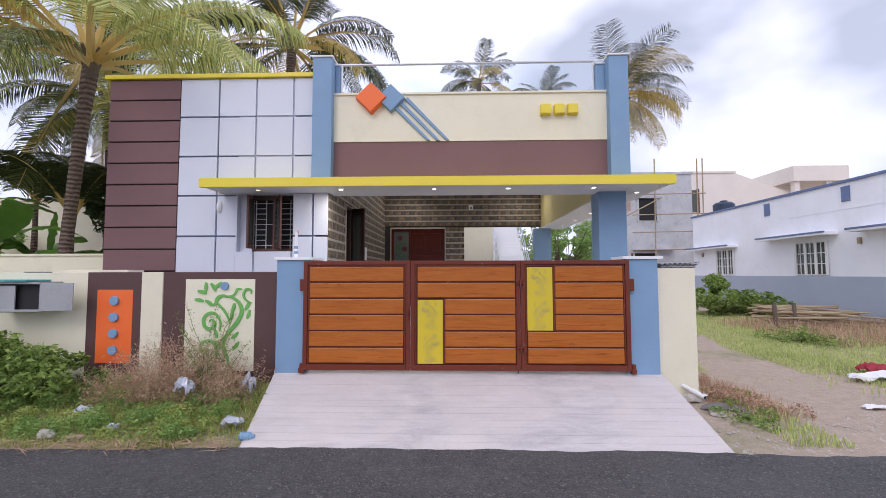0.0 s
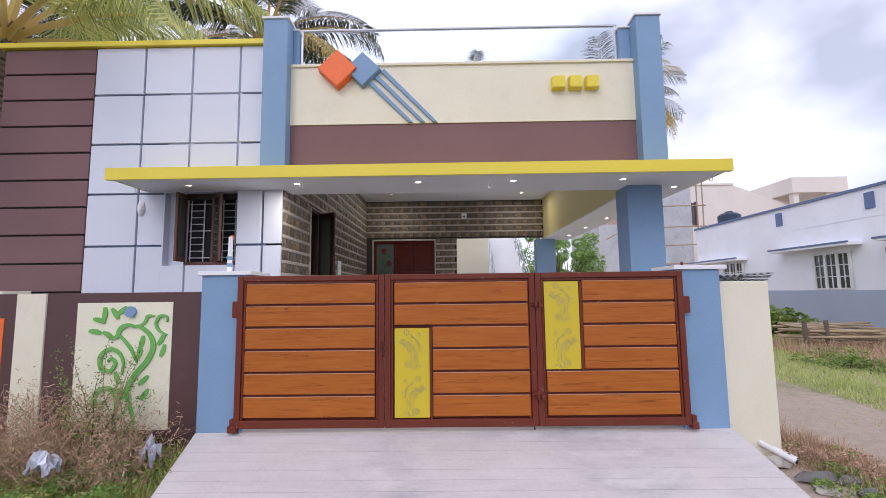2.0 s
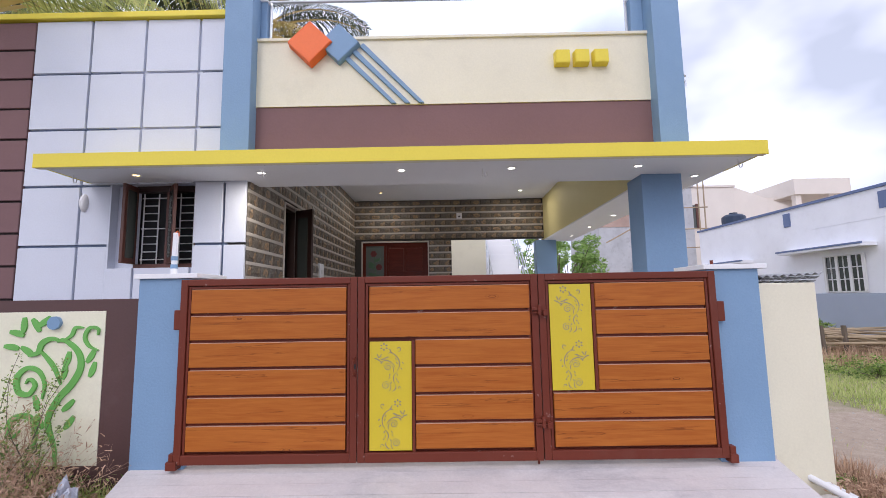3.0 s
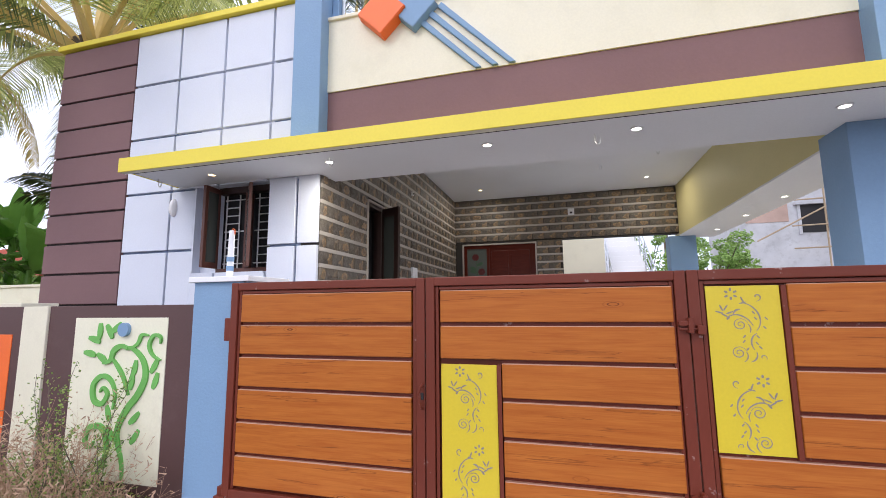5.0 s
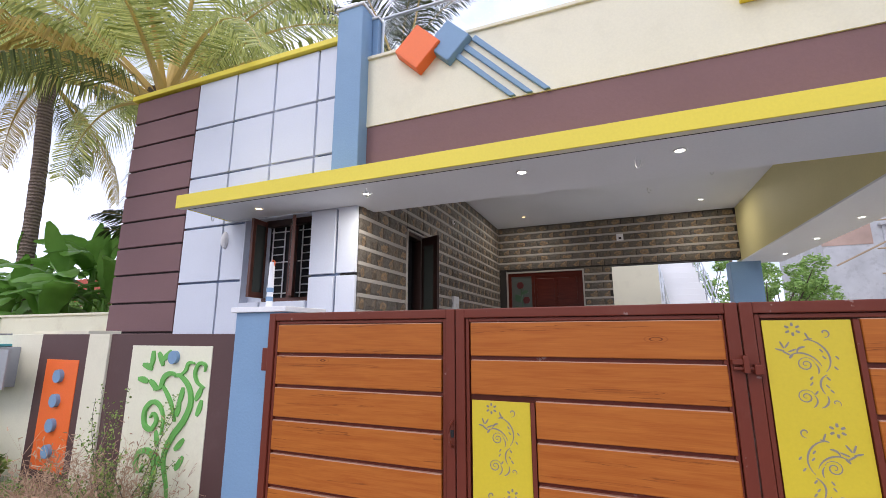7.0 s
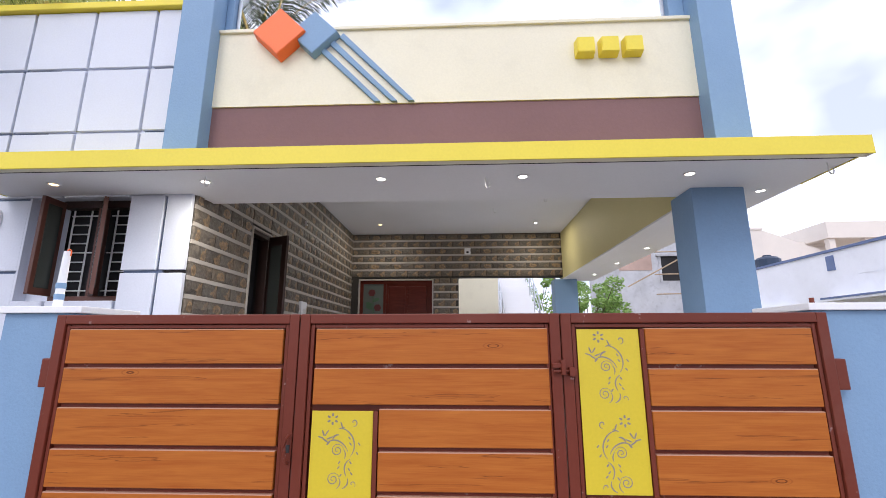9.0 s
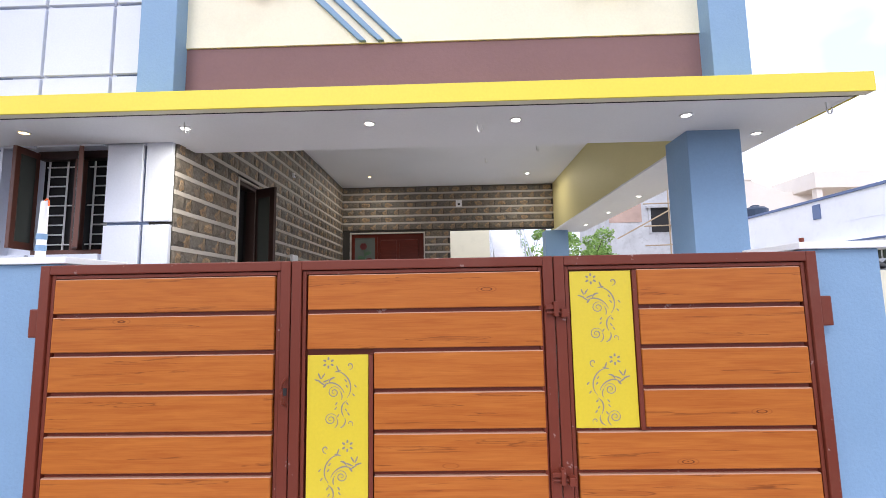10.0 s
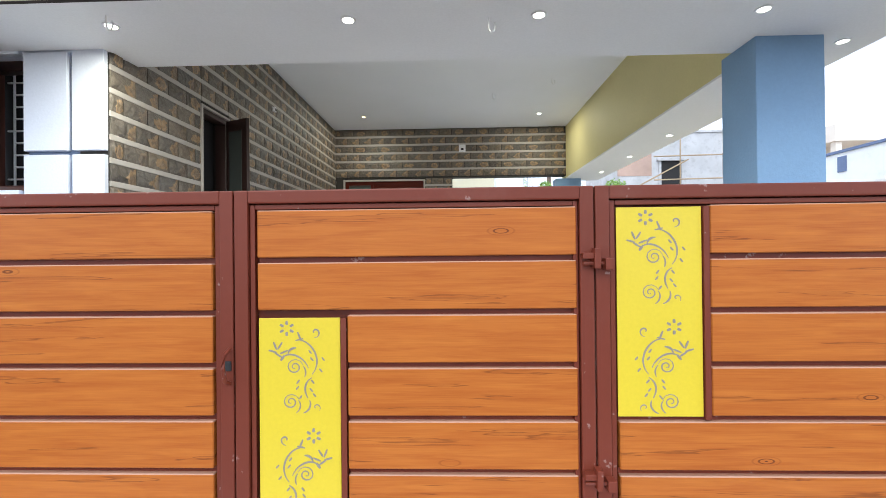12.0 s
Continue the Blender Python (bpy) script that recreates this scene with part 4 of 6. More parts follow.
diamond("diamond_ornament", -1.378, 4.508, 0.262, 6.81, M_orange, "orange painted diamond block on the parapet")
diamond("diamond_ornament", -1.062, 4.508, 0.24, 6.84, M_blue, "blue painted diamond block on the parapet")
for i in range(3):
    x = -0.985 + 0.085 * i
    z = 4.36 + 0.075 * i
    x1 = -0.47 + 0.155 * i
    bm = prism([(x - 0.02, z - 0.02), (x + 0.02, z + 0.02), (x1 + 0.045, 3.814), (x1 - 0.01, 3.814)], 6.895, 6.926, 0.004)
    tagged(part("stripe_ornament", bm, M_blue), "slanting blue plaster stripe on the parapet", "ornament", "parapet stripes")
for x in (1.424, 1.637, 1.848):
    bm = bmesh.new()
    r = 0.086
    bk = [bm.verts.new((x + a * r, 6.927, 4.288 + b * r)) for a, b in ((-1, -1), (1, -1), (1, 1), (-1, 1))]
    ft = [bm.verts.new((x + a * r * 0.88, 6.83, 4.288 + b * r * 0.88)) for a, b in ((-1, -1), (1, -1), (1, 1), (-1, 1))]
    bm.faces.new(ft); bm.faces.new(bk[::-1])
    for i in range(4):
        bm.faces.new((ft[i], bk[i], bk[(i + 1) % 4], ft[(i + 1) % 4]))
    bmesh.ops.bevel(bm, geom=list(bm.edges), offset=0.006, segments=2, affect="EDGES")
    tagged(part("square_ornament", bm, M_yellow), "yellow painted square block on the parapet", "ornament", "yellow squares")


def glass_rail():
    ob = thing("glass_railing", (0.2, 7.05, 4.61), "clear glass railing with a steel top rail", "railing")
    xs = (-1.92, -0.48, 0.78, 2.25)
    for a, b in zip(xs, xs[1:]):
        p = part("glass_pane", box(a + 0.01, b - 0.01, 7.045, 7.055, 4.611, 5.135), M_glass, ob)
        p.visible_shadow = False
    part("top_rail", rod((-1.93, 7.05, 5.148), (2.26, 7.05, 5.148), 0.019, 12), M_steel, ob)
    for x in (-1.905, 2.235):
        part("end_post", box(x - 0.012, x + 0.012, 7.038, 7.062, 4.611, 5.14), M_steel, ob)


glass_rail()


# ---- compound wall ornaments ----
def mural():
    ob = thing("vine_mural", (-3.3, 6.02, 0.34), "cream wall panel with a green vine relief", "mural")
    x0, x1, z0, z1 = -3.79, -2.81, 0.34, 1.60
    part("panel", box(x0, x1, 6.014, 6.03, z0, z1, 0.003), M_mural, ob)
    w, h = x1 - x0, z1 - z0
    P = lambda pts: [(x0 + w * u, z0 + h * v) for u, v in pts]

    def smooth(pts, k=6):
        """Catmull-Rom curve through the points."""
        q = [pts[0], *pts, pts[-1]]
        out = []
        for a, b, c, d in zip(q, q[1:], q[2:], q[3:]):
            for i in range(k):
                t = i / k
                out.append(tuple(0.5 * (2 * b[n] + (c[n] - a[n]) * t + (2 * a[n] - 5 * b[n] + 4 * c[n] - d[n]) * t * t + (3 * b[n] - a[n] - 3 * c[n] + d[n]) * t ** 3) for n in (0, 1)))
        return out + [pts[-1]]
    stems = [(smooth([(0.66, 0.0), (0.64, 0.12), (0.57, 0.29), (0.64, 0.42), (0.76, 0.53), (0.82, 0.64), (0.78, 0.74), (0.66, 0.81), (0.60, 0.80)]), 0.042),
             (smooth([(0.64, 0.80), (0.72, 0.84), (0.75, 0.89), (0.82, 0.89)]), 0.024),
             (smooth([(0.62, 0.81), (0.54, 0.82), (0.47, 0.79), (0.44, 0.73), (0.36, 0.71)]), 0.036),
             (smooth([(0.45, 0.75), (0.53, 0.69), (0.60, 0.62), (0.66, 0.52)]), 0.024),
             (smooth([(0.51, 0.43), (0.52, 0.53), (0.46, 0.61), (0.36, 0.63), (0.28, 0.57), (0.30, 0.48), (0.39, 0.46), (0.44, 0.52), (0.39, 0.56), (0.36, 0.53)]), 0.032),
             (smooth([(0.96, 0.74), (0.88, 0.77), (0.84, 0.83), (0.88, 0.89), (0.95, 0.88), (0.95, 0.84)]), 0.022),
             (smooth([(0.38, 0.02), (0.46, 0.12), (0.47, 0.24), (0.40, 0.32), (0.28, 0.31), (0.24, 0.24), (0.29, 0.19), (0.34, 0.23)]), 0.032)]
    for i, (pts, hw) in enumerate(stems):
        bm = bmesh.new()
        ribbon(P(pts), hw * 0.66, 6.000 - 0.0012 * i, 6.016, bm)
        part("stem", bm, M_green, ob)
    leaves = [(0.30, 0.91, 1.6), (0.25, 0.86, 2.9), (0.41, 0.91, 2.2), (0.47, 0.93, 0.7), (0.21, 0.77, 3.0), (0.35, 0.74, 2.6), (0.70, 0.68, 1.4), (0.68, 0.60, 1.5),
              (0.90, 0.70, 1.1), (0.92, 0.61, 1.3), (0.46, 0.40, 1.9), (0.50, 0.28, 2.2), (0.73, 0.38, 0.8), (0.75, 0.27, 1.0)]
    for i, (u, v, a) in enumerate(leaves):
        bm = bmesh.new()
        cx, cz = x0 + w * u, z0 + h * v
        ribbon([(cx + r * math.cos(a + 1.2 * (r - 0.05)), cz + r * math.sin(a + 1.2 * (r - 0.05))) for r in (-0.06, -0.03, 0.0, 0.035, 0.07)], 0.026, 6.001 + 0.0005 * i, 6.016, bm)
        part("leaf", bm, M_green, ob)
    part("sun_disc", rod((x0 + w * 0.57, 5.985, z0 + h * 0.925), (x0 + w * 0.57, 6.016, z0 + h * 0.925), 0.055, 24), M_blue, ob, "blue round boss")


mural()


def orange_panel():
    ob = thing("orange_wall_panel", (-4.8, 6.02, 0.45), "orange wall panel with four blue discs", "wall panel")
    part("panel", box(-5.05, -4.54, 6.014, 6.03, 0.44, 1.455, 0.003), M_orange, ob)
    for z in (1.302, 1.075, 0.85, 0.618):
        part("disc", rod((-4.79, 5.98, z), (-4.79, 6.016, z), 0.062, 24), M_blue, ob, "blue round boss")


orange_panel()


# ---- gate hardware ----
def latch(x, z, parent):
    b = part("latch", box(x - 0.055, x + 0.005, 5.80, 5.835, z - 0.012, z + 0.012, 0.003), M_maroon, parent)
    part("staple", box(x - 0.012, x + 0.012, 5.79, 5.836, z - 0.05, z + 0.03, 0.004), M_maroon, b)
    part("keeper", box(x + 0.03, x + 0.065, 5.79, 5.836, z - 0.055, z - 0.01, 0.004), M_maroon, b)
    part("bolt", rod((x - 0.05, 5.815, z - 0.03), (x + 0.06, 5.815, z - 0.03), 0.008, 8), M_maroon, b)


latch(0.83, 1.565, leaf_b)
latch(0.83, 0.70, leaf_b)
part("handle", tube([(-0.645, 5.83, 1.20), (-0.65, 5.80, 1.185), (-0.652, 5.79, 1.13), (-0.65, 5.80, 1.075), (-0.645, 5.83, 1.06)], 0.009, 8), M_maroon, leaf_a)
part("lock_hole", box(-0.665, -0.640, 5.829, 5.836, 1.11, 1.15, 0.002), M_dark, leaf_a)
for x0, x1, lf in ((-2.12, -2.068, leaf_a), (2.263, 2.325, leaf_c)):
    part("hinge", box(x0, x1, 5.84, 5.90, 1.44, 1.60, 0.008), M_maroon, lf)
    part("hinge", box(x0 + 0.01, x1 - 0.005, 5.84, 5.90, 0.40, 0.48, 0.006), M_maroon, lf)
    part("foot", box(x0, x1 + 0.03 if x0 < 0 else x1, 5.82, 5.90, BASE, 0.425, 0.006), M_maroon, lf)
part("drop_rod", rod((0.80, 5.895, 0.75), (0.80, 5.895, BASE - 0.01), 0.008, 8), M_maroon, leaf_b)


def paint_tube():
    x, y = -2.24, 6.0
    ob = thing("plastic_tube", (x, y, 1.90), "white plastic tube with blue bands on the post", "tube")
    part("body", rod((x, y, 1.90), (x + 0.004, y, 2.26), 0.026, 14, None, 0.020), M_soffit, ob)
    for z in (2.02, 1.95):
        part("band", rod((x, y, z), (x, y, z + 0.035), 0.0275, 14), M_blue, ob, "blue band")
    part("wire", tube([(x, y, 2.26), (x + 0.012, y, 2.275), (x + 0.028, y, 2.265), (x + 0.03, y, 2.23)], 0.004, 5), M_orange, ob, "red and white cord")


paint_tube()
_ob = part("threaded_rod_stub", rod((2.42, 6.12, 1.90), (2.42, 6.12, 1.95), 0.013, 8), M_maroon)
tagged(_ob, "rusty rod stub on the gate post", "rod")


# ---- rear of the plot, seen through the porch ----
wall("wall_rear", -2.3, 1.28, 15.2, 15.4, 0.0, 4.6, M_cream, "cream painted rear wall behind the porch")


def staircase():
    ob = thing("staircase", (1.87, 13.5, FLOOR), "white outdoor concrete staircase with steel rails", "staircase")
    x0, x1, y0, rise, run = 1.34, 2.40, 13.5, 0.175, 0.25
    for i in range(20):
        z = FLOOR + rise * (i + 1)
        part("step", box(x0, x1, y0 + run * i, y0 + run * (i + 1) + 0.02, z - rise - (0.10 if i else 0), z, 0.004), M_soffit, ob)
    for x in (x0 + 0.04, x1 - 0.04):
        for i in (0, 3, 6, 9, 12, 15, 19):
            y, z = y0 + run * (i + 0.5), FLOOR + rise * (i + 1)
            part("baluster", rod((x, y, z), (x, y, z + 0.85), 0.016, 8), M_steel, ob)
        for h in (0.35, 0.6, 0.85):
            part("rail", rod((x, y0 + run * 0.5, FLOOR + rise + h), (x, y0 + run * 19.5, FLOOR + rise * 20 + h), 0.014, 8), M_steel, ob)


staircase()

# ---- buildings around ----
M_house_white = paint("neighbour_white", (0.84, 0.85, 0.90), 0.6, 0.06, 40, 0.2, (0.62, 0.62, 0.66), 0.25)
M_house_grey = paint("neighbour_grey_blue", (0.38, 0.43, 0.53), 0.6, 0.06, 40, 0.2, (0.40, 0.43, 0.48), 0.3)
M_trim_blue = paint("slate_blue_trim", (0.13, 0.18, 0.33), 0.6)
M_cement = paint("raw_cement", (0.52, 0.53, 0.56), 0.85, 0.18, 20, 0.5, (0.24, 0.24, 0.25), 0.5)
M_pale = paint("pale_cream_house", (0.76, 0.70, 0.64), 0.65, 0.05)
M_brick = paint("bare_brick", (0.46, 0.33, 0.28), 0.9, 0.2, 30, 0.5)
M_bamboo = paint("bamboo_pole", (0.38, 0.29, 0.19), 0.7, 0.2)
M_tank = paint("blue_black_tank", (0.02, 0.04, 0.08), 0.4)


def white_house():
    h = thing("white_house", (18, 20, 0), "single-storey white house with a grey-blue plinth wall", "house")
    X = 14.0
    part("wall", box(X, 24, 11.0, 26.0, 1.56, 4.93), M_house_white, h)
    part("plinth_wall", box(X - 0.03, 24, 10.9, 26.05, -0.1, 1.56, 0.01), M_house_grey, h, "grey-blue painted plinth")
    part("roof", box(X - 0.06, 24.1, 10.9, 26.1, 4.93, 5.03, 0.01), M_trim_blue, h, "slate-blue coping")
    for y0, y1 in ((16.8, 18.3), (22.3, 23.7), (11.6, 13.2)):
        w = part("window", box(X - 0.02, X + 0.06, y0, y1, 1.64, 2.86), M_tinted, h, "white barred window")
        n = 3
        for i in range(n + 1):
            y = y0 + (y1 - y0) * i / n
            part("frame_bar", box(X - 0.06, X - 0.02, y - 0.055, y + 0.055, 1.60, 2.90), M_grill, w)
        for i in range(n):
            y = y0 + (y1 - y0) * (i + 0.5) / n
            part("frame_bar", box(X - 0.05, X - 0.02, y - 0.012, y + 0.012, 1.64, 2.86), M_grill, w)
        for z in (1.62, 2.05, 2.46, 2.88):
            part("frame_bar", box(X - 0.05, X - 0.02, y0, y1, z - 0.014, z + 0.014), M_grill, w)
    for y0, y1, z in ((16.3, 19.9, 3.1), (22.0, 25.9, 2.98), (10.9, 15.4, 3.1)):
        bm = bmesh.new()
        box(X - 0.55, X, y0, y1, z, z + 0.12, 0, bm)
        part("sunshade", bm, M_house_white, h)
        part("sunshade_edge", box(X - 0.57, X - 0.5, y0 - 0.01, y1 + 0.01, z + 0.07, z + 0.135), M_trim_blue, h, "slate-blue edge")
    for y in (19.85, 15.9):
        part("vent_panel", box(X - 0.04, X, y - 0.17, y + 0.17, 4.25, 4.80, 0.01), M_trim_blue, h, "slate-blue square")
    for y, z in ((15.45, 2.7), (25.0, 2.6)):
        part("wall_light", box(X - 0.08, X, y - 0.06, y + 0.06, z, z + 0.22, 0.02), M_bamboo, h)
    part("string_course", box(X - 0.015, X, 11, 18.8, 3.98, 4.0), M_house_white, h)
    t = thing("water_tank", (14.75, 24.2, 5.03), "blue-black plastic water tank on the roof", "water tank")
    bm = tube([(14.75, 24.2, 5.03), (14.75, 24.2, 5.1), (14.75, 24.2, 5.45), (14.75, 24.2, 5.56), (14.75, 24.2, 5.62)], [0.50, 0.53, 0.53, 0.4, 0.15], 20)
    part("body", bm, M_tank, t)
    part("lid", rod((14.75, 24.2, 5.61), (14.75, 24.2, 5.67), 0.18, 16), M_tank, t)


white_house()


def grey_building():
    h = thing("unfinished_house", (14, 36, 0), "grey cement building under construction with scaffold poles", "house")
    part("wall", box(11.0, 17.8, 33.0, 40, -0.1, 9.2), M_cement, h)
    part("roof", box(10.9, 17.9, 32.9, 40.1, 9.2, 9.35), M_cement, h)
    part("brick_patch", box(10.98, 13.2, 32.97, 33.0, 6.4, 7.9), M_brick, h, "bare brick patch")
    for x0, x1, z0, z1 in ((13.8, 15.1, 5.7, 7.35), (13.4, 15.0, 1.9, 3.2)):
        # openings are flat black boxes, inner shade given by colour
        w = part("window", box(x0, x1, 32.95, 33.02, z0, z1), M_dark, h, "dark unglazed opening")
        for a, b in ((x0 - 0.15, x0), (x1, x1 + 0.15)):
            part("jamb", box(a, b, 32.9, 33.0, z0 - 0.1, z1 + 0.1), M_cement, w)
        part("lintel", box(x0 - 0.3, x1 + 0.3, 32.75, 33.0, z1, z1 + 0.15), M_cement, w)
    part("sunshade", box(13.2, 16.2, 32.5, 33.0, 3.4, 3.5), M_cement, h)
    s = thing("scaffold", (16, 32.3, 0), "bamboo scaffold poles tied against the grey wall", "scaffold")
    for x in (14.6, 17.7, 18.1):
        part("pole", rod((x, 32.2, -0.1), (x + 0.15, 32.3, 10.2), 0.05, 6), M_bamboo, s)
    for z in (3.4, 4.7, 6.0, 7.5):
        part("ledger", rod((13.0, 32.2, z), (18.4, 32.25, z + 0.1), 0.045, 6), M_bamboo, s)
    part("brace", rod((11.2, 32.2, 5.2), (15.2, 32.25, 7.3), 0.05, 6), M_bamboo, s)


grey_building()


def cream_building():
    h = thing("cream_house", (26, 42, 0), "tall cream house with a roof balcony", "house")
    part("wall", box(19.6, 24.2, 38.0, 46, -0.1, 10.4), M_pale, h)
    part("gable", prism([(24.2, 0), (24.2, 10.6), (31.0, 8.0), (31.0, 0)], 38.4, 44), M_pale, h)
    part("tower", box(27.4, 30.6, 39.5, 46, 0, 9.7), M_pale, h)
    part("balcony", box(28.6, 33.2, 37.2, 44, 9.5, 10.8, 0.02), M_pale, h)
    for x in (28.8, 31.5):
        part("column", box(x, x + 0.45, 37.4, 37.85, 0, 9.5), M_pale, h)
    w = part("window", box(19.9, 20.9, 37.95, 38.0, 7.0, 8.9), M_tinted, h, "dark window")
    part("frame", box(19.7, 19.9, 37.9, 38.0, 6.9, 9.0), M_window_wood, w)
    part("frame", box(20.9, 21.1, 37.9, 38.0, 6.9, 9.0), M_window_wood, w)
    part("parapet", box(19.5, 24.3, 37.9, 46.1, 10.4, 10.55), M_pale, h)


cream_building()


def red_roof_house():
    M_tile = paint("red_roof_tile", (0.42, 0.10, 0.06), 0.8, 0.2)
    h = thing("tiled_house", (-22, 16, 0), "low pale house with a red tiled roof and flat wing", "house")
    part("wall", box(-28, -18.2, 15.0, 22, -0.1, 3.0), M_mural, h)
    part("wing", box(-18.0, -12.0, 16.2, 21, -0.1, 4.5), M_cream, h, "cream plastered wing with a flat roof")
    part("wing_coping", box(-18.05, -11.95, 16.15, 21.05, 4.5, 4.58, 0.01), M_cream, h)
    bm = bmesh.new()
    vs = [bm.verts.new(p) for p in ((-28.5, 14.4, 2.9), (-18.1, 14.4, 2.9), (-18.1, 18.5, 4.7), (-28.5, 18.5, 4.7), (-18.1, 22.6, 2.9), (-28.5, 22.6, 2.9))]
    bm.faces.new(vs[:4]); bm.faces.new((vs[3], vs[2], vs[4], vs[5])); bm.faces.new((vs[0], vs[3], vs[5])); bm.faces.new((vs[1], vs[4], vs[2])); bm.faces.new((vs[0], vs[5], vs[4], vs[1]))
    part("roof", bm, M_tile, h, "red clay tile roof")
    v, f = [], []
    for i in range(31):      # tile ribs
        x = -28.4 + i * 0.33
        k = len(v)
        v += [(x, 14.38, 2.92), (x + 0.09, 14.38, 3.0), (x + 0.18, 14.38, 2.92), (x, 18.5, 4.72), (x + 0.09, 18.5, 4.8), (x + 0.18, 18.5, 4.72)]
        f += [(k, k + 1, k + 4, k + 3), (k + 1, k + 2, k + 5, k + 4)]
    tagged(raw("tile_ribs", v, f, M_tile, h), "", "", "", "stuff")


red_roof_house()

# ---- plants ----
M_frond = leafy("palm_leaflets", (0.14, 0.21, 0.04), (0.78, 0.78, 0.30), 0.38, 0.5)
M_frond_low = leafy("lower_palm_leaflets", (0.05, 0.075, 0.02), (0.24, 0.26, 0.08), 0.5, 0.35)
M_frond_dry = leafy("dry_palm_leaflets", (0.30, 0.22, 0.05), (0.62, 0.47, 0.13), 0.55, 0.4)
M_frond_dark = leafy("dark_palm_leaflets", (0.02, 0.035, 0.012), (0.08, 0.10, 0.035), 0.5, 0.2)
M_rachis = paint("frond_stalk", (0.66, 0.47, 0.15), 0.45, 0.2)


def ringed_bark():
    """Palm bark: uneven leaf-scar rings, pale ridges and dark cracks."""
    m, n, l, b = node_mat("palm_trunk")
    v = coords(n, l, (1, 1, 1))
    wv = n.new("ShaderNodeTexWave")
    wv.bands_direction = "Z"
    wv.inputs["Scale"].default_value = 3.4
    wv.inputs["Distortion"].default_value = 3.0
    wv.inputs["Detail"].default_value = 3.0
    wv.inputs["Detail Scale"].default_value = 1.6
    l.new(v, wv.inputs["Vector"])
    f = noise_tex(n, l, v, 24, 5, 0.65)
    col = ramp(n, l, wv.outputs["Fac"], [(0.15, (0.085, 0.052, 0.040)), (0.5, (0.17, 0.118, 0.092)), (0.9, (0.27, 0.205, 0.165))])
    col = mix(n, l, 0.4, col, ramp(n, l, f, [(0.3, (0.07, 0.045, 0.036)), (0.7, (0.30, 0.24, 0.20))]))
    l.new(col, b.inputs["Base Color"])
    b.inputs["Roughness"].default_value = 0.9
    bump(n, l, wv.outputs["Fac"], b, 0.8, 0.03)
    return m


M_trunk = ringed_bark()
M_banana = leafy("banana_leaf", (0.05, 0.16, 0.025), (0.22, 0.44, 0.08), 0.35, 0.35)
M_bark = paint("bark", (0.14, 0.11, 0.085), 0.9, 0.25)
M_leaf = leafy("bush_leaf", (0.055, 0.12, 0.022), (0.36, 0.48, 0.12), 0.5, 0.3)
M_leaf_far = leafy("tree_leaf", (0.12, 0.24, 0.05), (0.38, 0.55, 0.17), 0.5, 0.4)
M_grass = leafy("grass_blade", (0.25, 0.34, 0.075), (0.58, 0.61, 0.20), 0.6, 0.35)
M_field = leafy("field_grass_blade", (0.30, 0.40, 0.10), (0.66, 0.70, 0.30), 0.6, 0.35)
M_dry = leafy("dry_weed", (0.31, 0.185, 0.12), (0.66, 0.46, 0.32), 0.7, 0.25)


def frond_mesh(name, length, elev, droop, seed, leaflet, material, hang):
    """A palm frond along +x: a bending stalk with two rows of leaflets."""
    rnd = random.Random(seed)
    n = 46
    pts = []
    p, ang = Vector((0, 0, 0)), elev
    for i in range(n + 1):
        pts.append(p.copy())
        ang = elev - droop * (i / n) ** 1.5
        p = p + Vector((math.cos(ang), 0, math.sin(ang))) * (length / n)
    vs, fs, mi = [], [], []
    for i in range(n):           # stalk, three-sided
        a, b = pts[i], pts[i + 1]
        ra, rb = (0.075 * (1 - k / n) ** 1.7 + 0.006 for k in (i, i + 1))
        k = len(vs)
        for q, r in ((a, ra), (b, rb)):
            vs += [tuple(q + Vector((0, r, 0.3 * r))), tuple(q + Vector((0, -r, 0.3 * r))), tuple(q + Vector((0, 0, -r)))]
        fs += [(k, k + 1, k + 4, k + 3), (k + 1, k + 2, k + 5, k + 4), (k + 2, k, k + 3, k + 5)]
        mi += [1, 1, 1]
    m = 104
    for i in range(m):
        t = 0.22 + 0.78 * i / m
        j = min(int(t * n), n - 1)
        base = pts[j].lerp(pts[j + 1], t * n - j)
        d = (pts[j + 1] - pts[j]).normalized()
        ll = leaflet * (0.55 + 0.9 * math.sin(math.pi * min(1, 0.12 + t * 0.80))) * rnd.uniform(0.8, 1.1)
        for s in (-1, 1):
            if rnd.random() < 0.05:
                continue
            out = (d * rnd.uniform(0.35, 0.6) + Vector((0, s, 0)) * rnd.uniform(0.75, 1.0) + Vector((0, 0, 0.15 - 0.4 * hang))).normalized()
            mid = base + out * ll * 0.45
            tip = mid + (out * (1 - hang * 0.75) + Vector((0, 0, -1)) * hang * rnd.uniform(0.7, 1.25)).normalized() * ll * 0.55
            wv = d * 0.0165 * rnd.uniform(0.8, 1.2)
            k = len(vs)
            vs += [tuple(base - wv * 0.6), tuple(base + wv * 0.6), tuple(mid + wv), tuple(mid - wv), tuple(tip)]
            fs += [(k, k + 1, k + 2, k + 3), (k + 3, k + 2, k + 4)]
            mi += [0, 0]
    me = bpy.data.meshes.new(name)
    me.from_pydata(vs, [], fs)
    me.materials.append(material)
    me.materials.append(M_rachis)
    me.polygons.foreach_set("material_index", mi)
    return me


